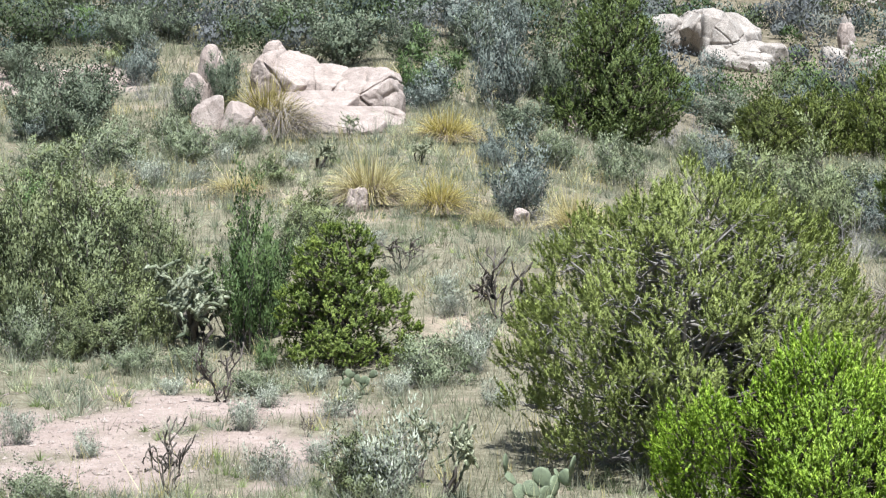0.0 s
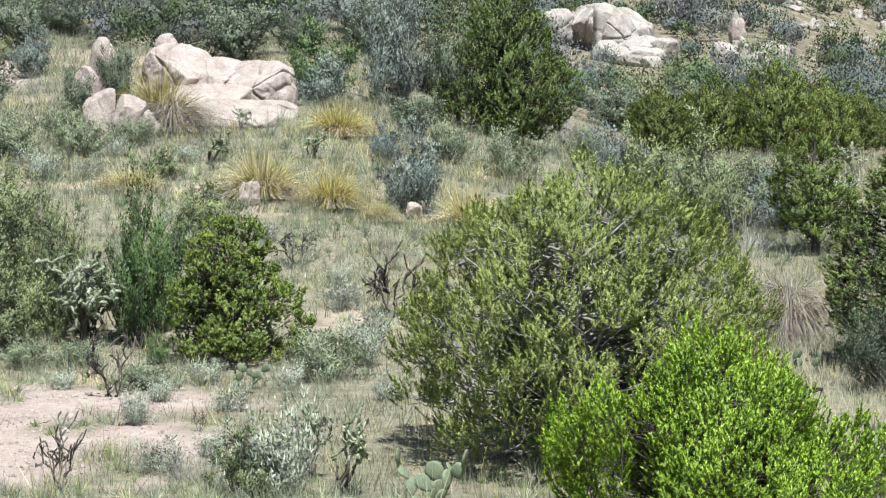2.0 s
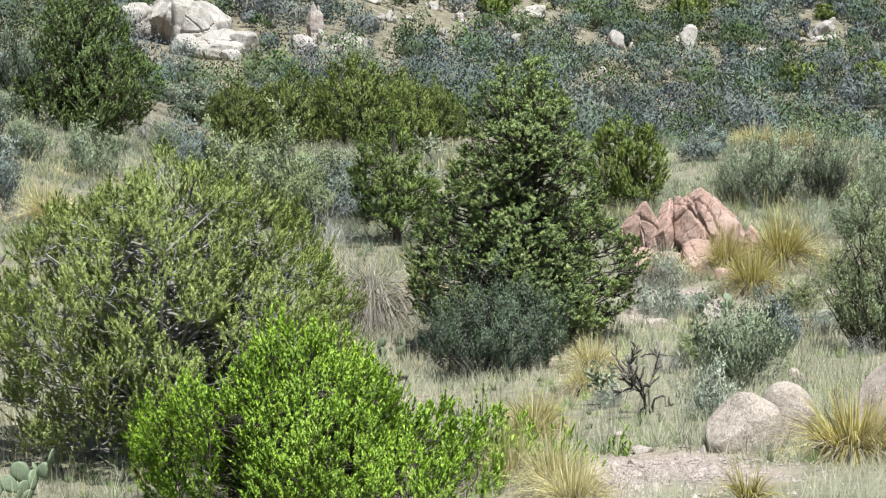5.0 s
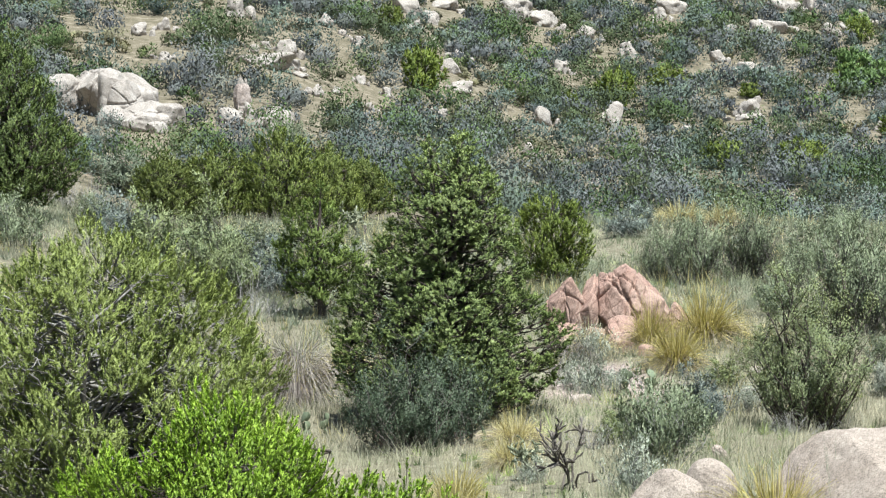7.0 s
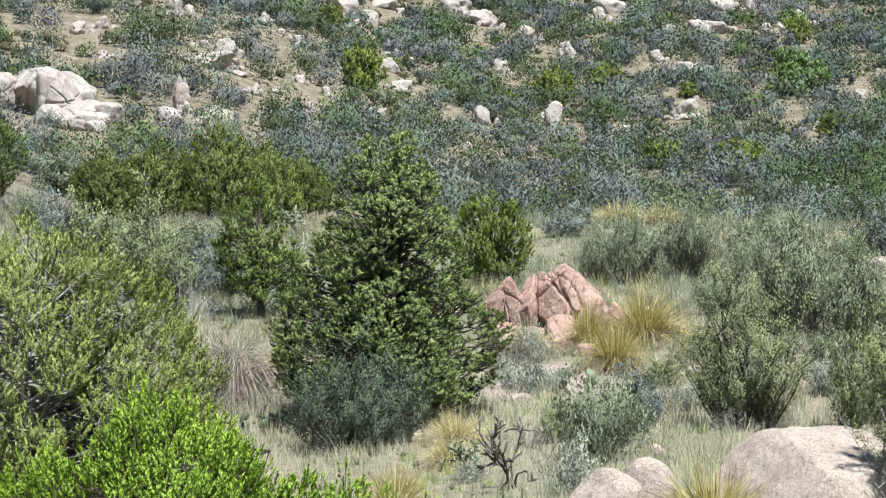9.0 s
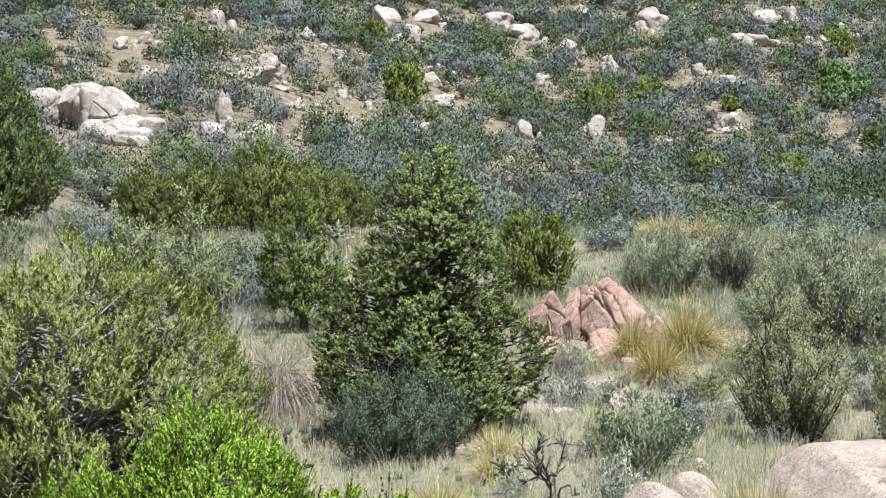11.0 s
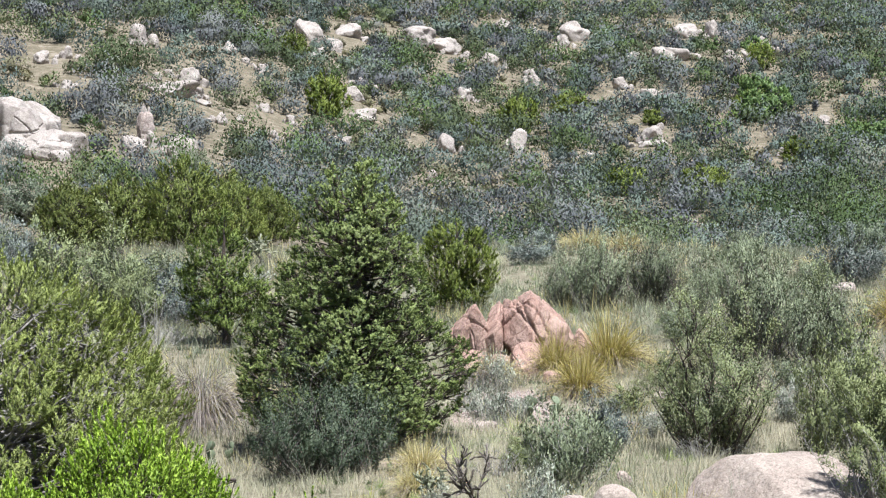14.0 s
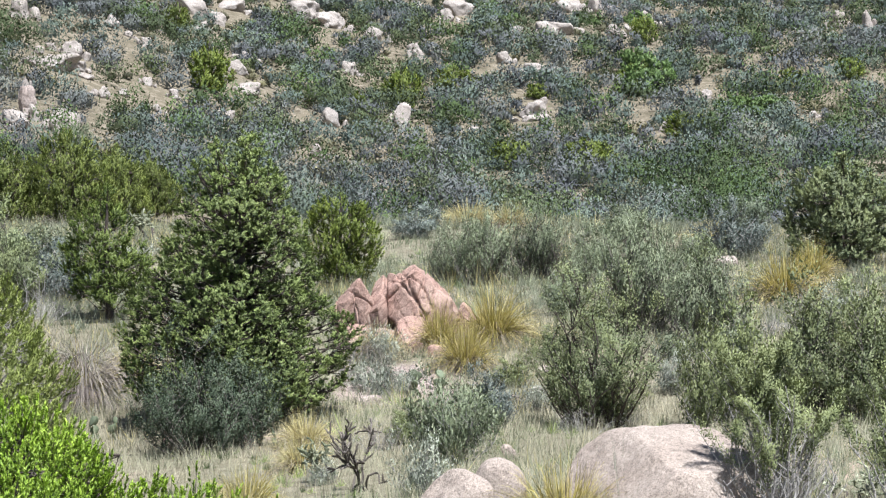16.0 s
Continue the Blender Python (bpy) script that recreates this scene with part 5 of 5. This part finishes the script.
oak.put(-13.81, 50.44, 1.79, 2.23)
green.put(-10.64, 47.93, 1.15, 2.52)
oak.put(-17.12, 52.48, 1.77, 1.77)
oak.put(-15.85, 55.17, 2.08, 1.59)
oak_far.put(-4.60, 104.90, 3.36, 2.02)
olive.put(-2.32, 101.77, 3.69, 2.17)
green_far.put(-1.73, 118.59, 2.78, 1.01)
sage.put(-8.88, 43.50, 1.04, 0.47)
grey.put(-9.65, 42.62, 1.40, 0.56)
grey.put(-11.55, 45.15, 1.39, 0.50)
oak.put(13.13, 43.67, 2.14, 2.24)
olive.put(12.04, 43.67, 1.84, 2.03)
oak.put(13.90, 42.80, 2.02, 2.40)
upright.put(13.30, 52.34, 2.07, 2.19)
dead_shrub.put(11.99, 46.58, 1.54, 0.72)

# ---- scrub on the far hillside ----
def scrub(name, label, count, mat, seed, wide=2.3, near=92, tallness=1.0, long=1.6, splay=0.5):
    """Bushes over the hillside, uneven in size and tint."""
    own = np.random.default_rng(seed)
    d = np.sqrt(own.uniform(near ** 2, 345 ** 2, count))
    a = own.uniform(-21, 21, count)
    ok = d < np.interp(a, [-21, -2, 4, 10, 21], [345, 300, 255, 165, 150])
    d, a = d[ok], a[ok]
    x, y = -d * np.sin(np.radians(a)), d * np.cos(np.radians(a))
    w = np.minimum(wide * np.exp(own.normal(0, 0.36, len(x))), 4.6)
    ok = fbm(np.stack([x, y, 0 * x], 1), 1 / 14.0, seed, 2) > -0.8
    for rx, ry, rw in FAR_ROCKS:
        rd = math.hypot(rx, ry)
        across = np.abs(x * ry - y * rx) / rd
        ahead = rd - (x * rx + y * ry) / rd
        ok &= ~((across < rw * 0.45 + w * 0.35) & (ahead > -1.0) & (ahead < 4 + 1.6 * w))
    for rx, ry, rr in CLEARINGS:
        ok &= np.hypot(x - rx, y - ry) > rr
    # the dip behind the meadow is left to the nearer plants
    ok &= ~((a < 9) & (d < 104))
    x, y, w, d = x[ok], y[ok], w[ok], d[ok]
    # every bush is a handful of lobes, every lobe a sheaf of slender leafy shoots
    z = ground_z(x, y)
    h = w * own.uniform(0.5, 0.85, len(w)) * tallness
    lobes = np.clip((w * 2.6).astype(int), 3, 10)
    li = np.repeat(np.arange(len(x)), lobes)
    la, lr = own.random(len(li)) * 2 * np.pi, np.sqrt(own.random(len(li))) * 0.36
    lx, ly = x[li] + np.cos(la) * lr * w[li], y[li] + np.sin(la) * lr * w[li]
    lw, lh = w[li] * own.uniform(0.4, 0.6, len(li)), h[li] * (1.15 - 1.0 * lr) * own.uniform(0.8, 1.2, len(li))
    lz = z[li]
    mid = np.stack([lx, ly, lz + lh * 0.42], 1)
    half = np.stack([lw * 0.5, lw * 0.5, lh * 0.5], 1)
    heart = np.stack([x, y, z + 0.2 * h], 1)[li]
    tone = np.clip(own.random(len(x))[li] * 0.75 + own.random(len(li)) * 0.25, 0, 1)
    n = np.where(d < 130, 104, np.where(d < 160, 80, np.where(d < 200, 60, np.where(d < 270, 40, 24))))[li]
    i = np.repeat(np.arange(len(li)), n)
    off = unit(own.normal(0, 1, (len(i), 3)) + np.array([0, 0, 0.25]))
    p = mid[i] + off * own.uniform(0.55, 1.05, len(i))[:, None] * half[i]
    mass = unit(off * 0.9 + unit(p - heart[i]) * 0.6)
    # shoots lie along the skin of the lobe and point upwards
    way = own.normal(0, 0.45, off.shape) + np.array([0, 0, 0.8])
    way = way - mass * ((way * mass).sum(1, keepdims=True) - splay * 0.6)
    size = 0.09 * (d[li][i] / 130) ** 0.8 * own.uniform(0.6, 1.4, len(i))
    v, f = leaf_quads(p, way, mass + own.normal(0, 0.22, off.shape), size * long, size)
    me = leaf_mesh(name, v, f, mat, np.clip(tone[i] + own.normal(0, 0.05, len(i)), 0, 1), mass, 0.8)
    tagged(new(name, me), label, "scrub", kind="stuff")


SCRUB_OLIVE = leaf_material("olive_scrub", (0.058, 0.081, 0.038), (0.082, 0.11, 0.052), (0.116, 0.147, 0.072), 0.1, 0.8, patch=(0.08, 0.1, 0.045), patch_scale=0.4, each=True, lump_scale=1.5)
SCRUB_GREEN = leaf_material("green_scrub", (0.045, 0.072, 0.024), (0.062, 0.1, 0.033), (0.09, 0.135, 0.046), 0.1, 0.8, patch=(0.06, 0.09, 0.03), patch_scale=0.4, each=True, lump_scale=1.5)
SCRUB_GREY = leaf_material("grey_scrub", (0.075, 0.08, 0.088), (0.1, 0.107, 0.117), (0.145, 0.152, 0.163), 0.1, 0.8, patch=(0.1, 0.112, 0.104), patch_scale=0.4, each=True, lump_scale=1.5)
SCRUB_BLUE = leaf_material("blue_scrub", (0.06, 0.082, 0.075), (0.084, 0.112, 0.101), (0.118, 0.148, 0.135), 0.1, 0.8, patch=(0.08, 0.1, 0.075), patch_scale=0.4, each=True, lump_scale=1.5)
SCRUB_LOW = leaf_material("low_scrub", (0.1, 0.1, 0.058), (0.16, 0.155, 0.095), (0.25, 0.235, 0.15), 0.1, 0.8, patch=(0.15, 0.14, 0.09), patch_scale=0.3, each=True, lump_scale=1.5)
CLEARINGS = [(-4.4, 114.5, 3.6), (-5.2, 121.5, 6.3), (-7.0, 84.0, 3.0), (-15.5, 77.0, 8.0)]
scrub("olive_scrub", "olive green scrub covering the hillside", 1500, SCRUB_OLIVE, 31, 2.7)
scrub("green_scrub", "darker green scrub covering the hillside", 800, SCRUB_GREEN, 35, 2.8, tallness=1.15)
scrub("grey_scrub", "grey leafless and silvery scrub on the hillside", 2000, SCRUB_GREY, 32, 2.5, long=2.0, splay=0.35)
scrub("blue_scrub", "blue-green scrub covering the hillside", 1800, SCRUB_BLUE, 33, 2.7)
scrub("low_scrub", "low straw-coloured scrub between the bushes", 3200, SCRUB_LOW, 34, 1.0, tallness=0.8)


# ---- grass in the meadow ----
def grass(name, label, tufts, per, mat, near, far, length, seed, cover=-0.35, a0=-20.5, a1=20.5, width=0.012, soft=0.0):
    own = np.random.default_rng(seed)
    d = np.sqrt(own.uniform(near ** 2, far ** 2, tufts))
    a = np.radians(own.uniform(a0, a1, tufts))
    x, y = -d * np.sin(a), d * np.cos(a)
    c = fbm(np.stack([x, y, 0 * x], 1), 1 / 3.5, 77, 3)
    ok = c > cover + 0.25 * own.normal(0, 1, tufts)
    ok &= (bareness(x, y) < 0.75 * own.random(tufts)) & off_rock(x, y)
    x, y, d = x[ok], y[ok], d[ok]
    i = np.repeat(np.arange(len(x)), per)
    n = len(i)
    p = np.stack([x[i] + own.normal(0, 0.1, n), y[i] + own.normal(0, 0.1, n), ground_z(x, y)[i] - 0.01], 1)
    tall = length * np.exp(own.normal(0, 0.3, len(x)))[i] * own.uniform(0.5, 1.2, n)
    lean = own.normal(0, 0.35, (n, 3)) + np.array([0, 0, 1.0])
    lean = unit(lean)
    side = unit(np.cross(lean, own.normal(0, 1, (n, 3)))) * (width * (0.4 + d[i] / 60))[:, None]
    v = np.stack([p - side * 0.5, p + side * 0.5, p + lean * tall[:, None]], 1).reshape(-1, 3)
    f = np.arange(3 * n).reshape(n, 3)
    me = leaf_mesh(name, v, f, mat, own.random(n), lean + np.array([0, -0.6, 0.6]), soft) if soft else raw_mesh(name, v, f, mat)
    tagged(new(name, me), label, "grass", kind="stuff")


grass("dry_grass", "pale dry bunchgrass covering the meadow", 33000, 8, GRASS, 29, 100, 0.3, 41, -0.6, width=0.012)
grass("straw_grass", "pale dry straw on the open ground", 9500, 8, STRAW, 25, 56, 0.24, 43, -0.9, a0=-19, a1=1, width=0.011, soft=0.55)
grass("tall_grass", "taller straw-coloured grass stalks", 6000, 8, BLADE_GOLD, 30, 90, 0.42, 42, 0.15)


def bunches(name, label, count, per, mat, near, far, length, seed, width=0.012):
    """Low bunches of grass, each a small fountain of blades."""
    own = np.random.default_rng(seed)
    d = np.sqrt(own.uniform(near ** 2, far ** 2, count))
    a = np.radians(own.uniform(-20.5, 20.5, count))
    x, y = -d * np.sin(a), d * np.cos(a)
    ok = (fbm(np.stack([x, y, 0 * x], 1), 1 / 5.0, seed, 3) > -0.2) & (bareness(x, y) < 0.25 + 0.75 * own.random(count) ** 1.5) & off_rock(x, y)
    x, y = x[ok], y[ok]
    i = np.repeat(np.arange(len(x)), per)
    n = len(i)
    size = (length * np.exp(own.normal(0, 0.35, len(x))))[i]
    t, rise = own.random(n) * 2 * np.pi, own.uniform(0.35, 1.5, n)
    way = np.stack([np.cos(t) * np.cos(rise), np.sin(t) * np.cos(rise), np.sin(rise)], 1)
    p = np.stack([x[i], y[i], ground_z(x, y)[i] - 0.02], 1) + way * np.array([0.25, 0.25, 0]) * size[:, None] * own.random((n, 1))
    v, f = leaf_quads(p, way, own.normal(0, 1, (n, 3)), size * own.uniform(0.6, 1.2, n), width)
    me = raw_mesh(name, v, f, mat)
    tint = own.random(len(x))
    me.attributes.new("tint", 'FLOAT', 'POINT').data.foreach_set("value", np.repeat(tint[i], 3).astype(np.float32))
    tagged(new(name, me), label, "grass", kind="stuff")


BUNCH = leaf_material("bunchgrass", (0.17, 0.195, 0.14), (0.285, 0.31, 0.23), (0.45, 0.47, 0.365), 0.3, each=True)
HERB = leaf_material("small_herbs", (0.1, 0.14, 0.06), (0.19, 0.24, 0.1), (0.3, 0.36, 0.17), 0.3, each=True)
bunches("bunchgrass", "silvery grey-green bunches of grass", 6200, 30, BUNCH, 29, 88, 0.34, 51)
bunches("small_herb", "small green herbs between the grass", 3000, 34, HERB, 29, 75, 0.17, 52, 0.013)


# ---- pebbles on the bare soil ----
def pebbles(name, label, count, seed):
    own = np.random.default_rng(seed)
    k = own.integers(0, 4, count)
    mid = np.array([q[:2] for q in BARE[:4]])[k]
    axes = np.array([q[2:] for q in BARE[:4]])[k]
    g = mid + own.normal(0, 0.55, (count, 2)) * axes
    x, y = g[:, 0], g[:, 1]
    s = 0.017 * np.exp(own.normal(0, 0.6, count))
    corner = np.array([[1, 0, 0], [0, 1, 0], [-1, 0, 0], [0, -1, 0], [0, 0, 0.7], [0, 0, -0.7]], float)
    turn = own.random(count) * 2 * np.pi
    c = corner[None] * (1 + 0.35 * own.normal(0, 1, (count, 6, 1)))
    cx = c[..., 0] * np.cos(turn)[:, None] - c[..., 1] * np.sin(turn)[:, None]
    cy = c[..., 0] * np.sin(turn)[:, None] + c[..., 1] * np.cos(turn)[:, None]
    v = np.stack([cx, cy, c[..., 2]], -1) * s[:, None, None] + np.stack([x, y, ground_z(x, y) + 0.005], 1)[:, None]
    f = np.array([[0, 1, 4], [1, 2, 4], [2, 3, 4], [3, 0, 4], [1, 0, 5], [2, 1, 5], [3, 2, 5], [0, 3, 5]])
    f = (np.arange(count) * 6)[:, None, None] + f[None]
    tagged(new(name, raw_mesh(name, v.reshape(-1, 3), f.reshape(-1, 3), GRANITE)), label, "gravel", kind="stuff")


pebbles("gravel", "loose pinkish granite gravel on bare soil", 11000, 61)
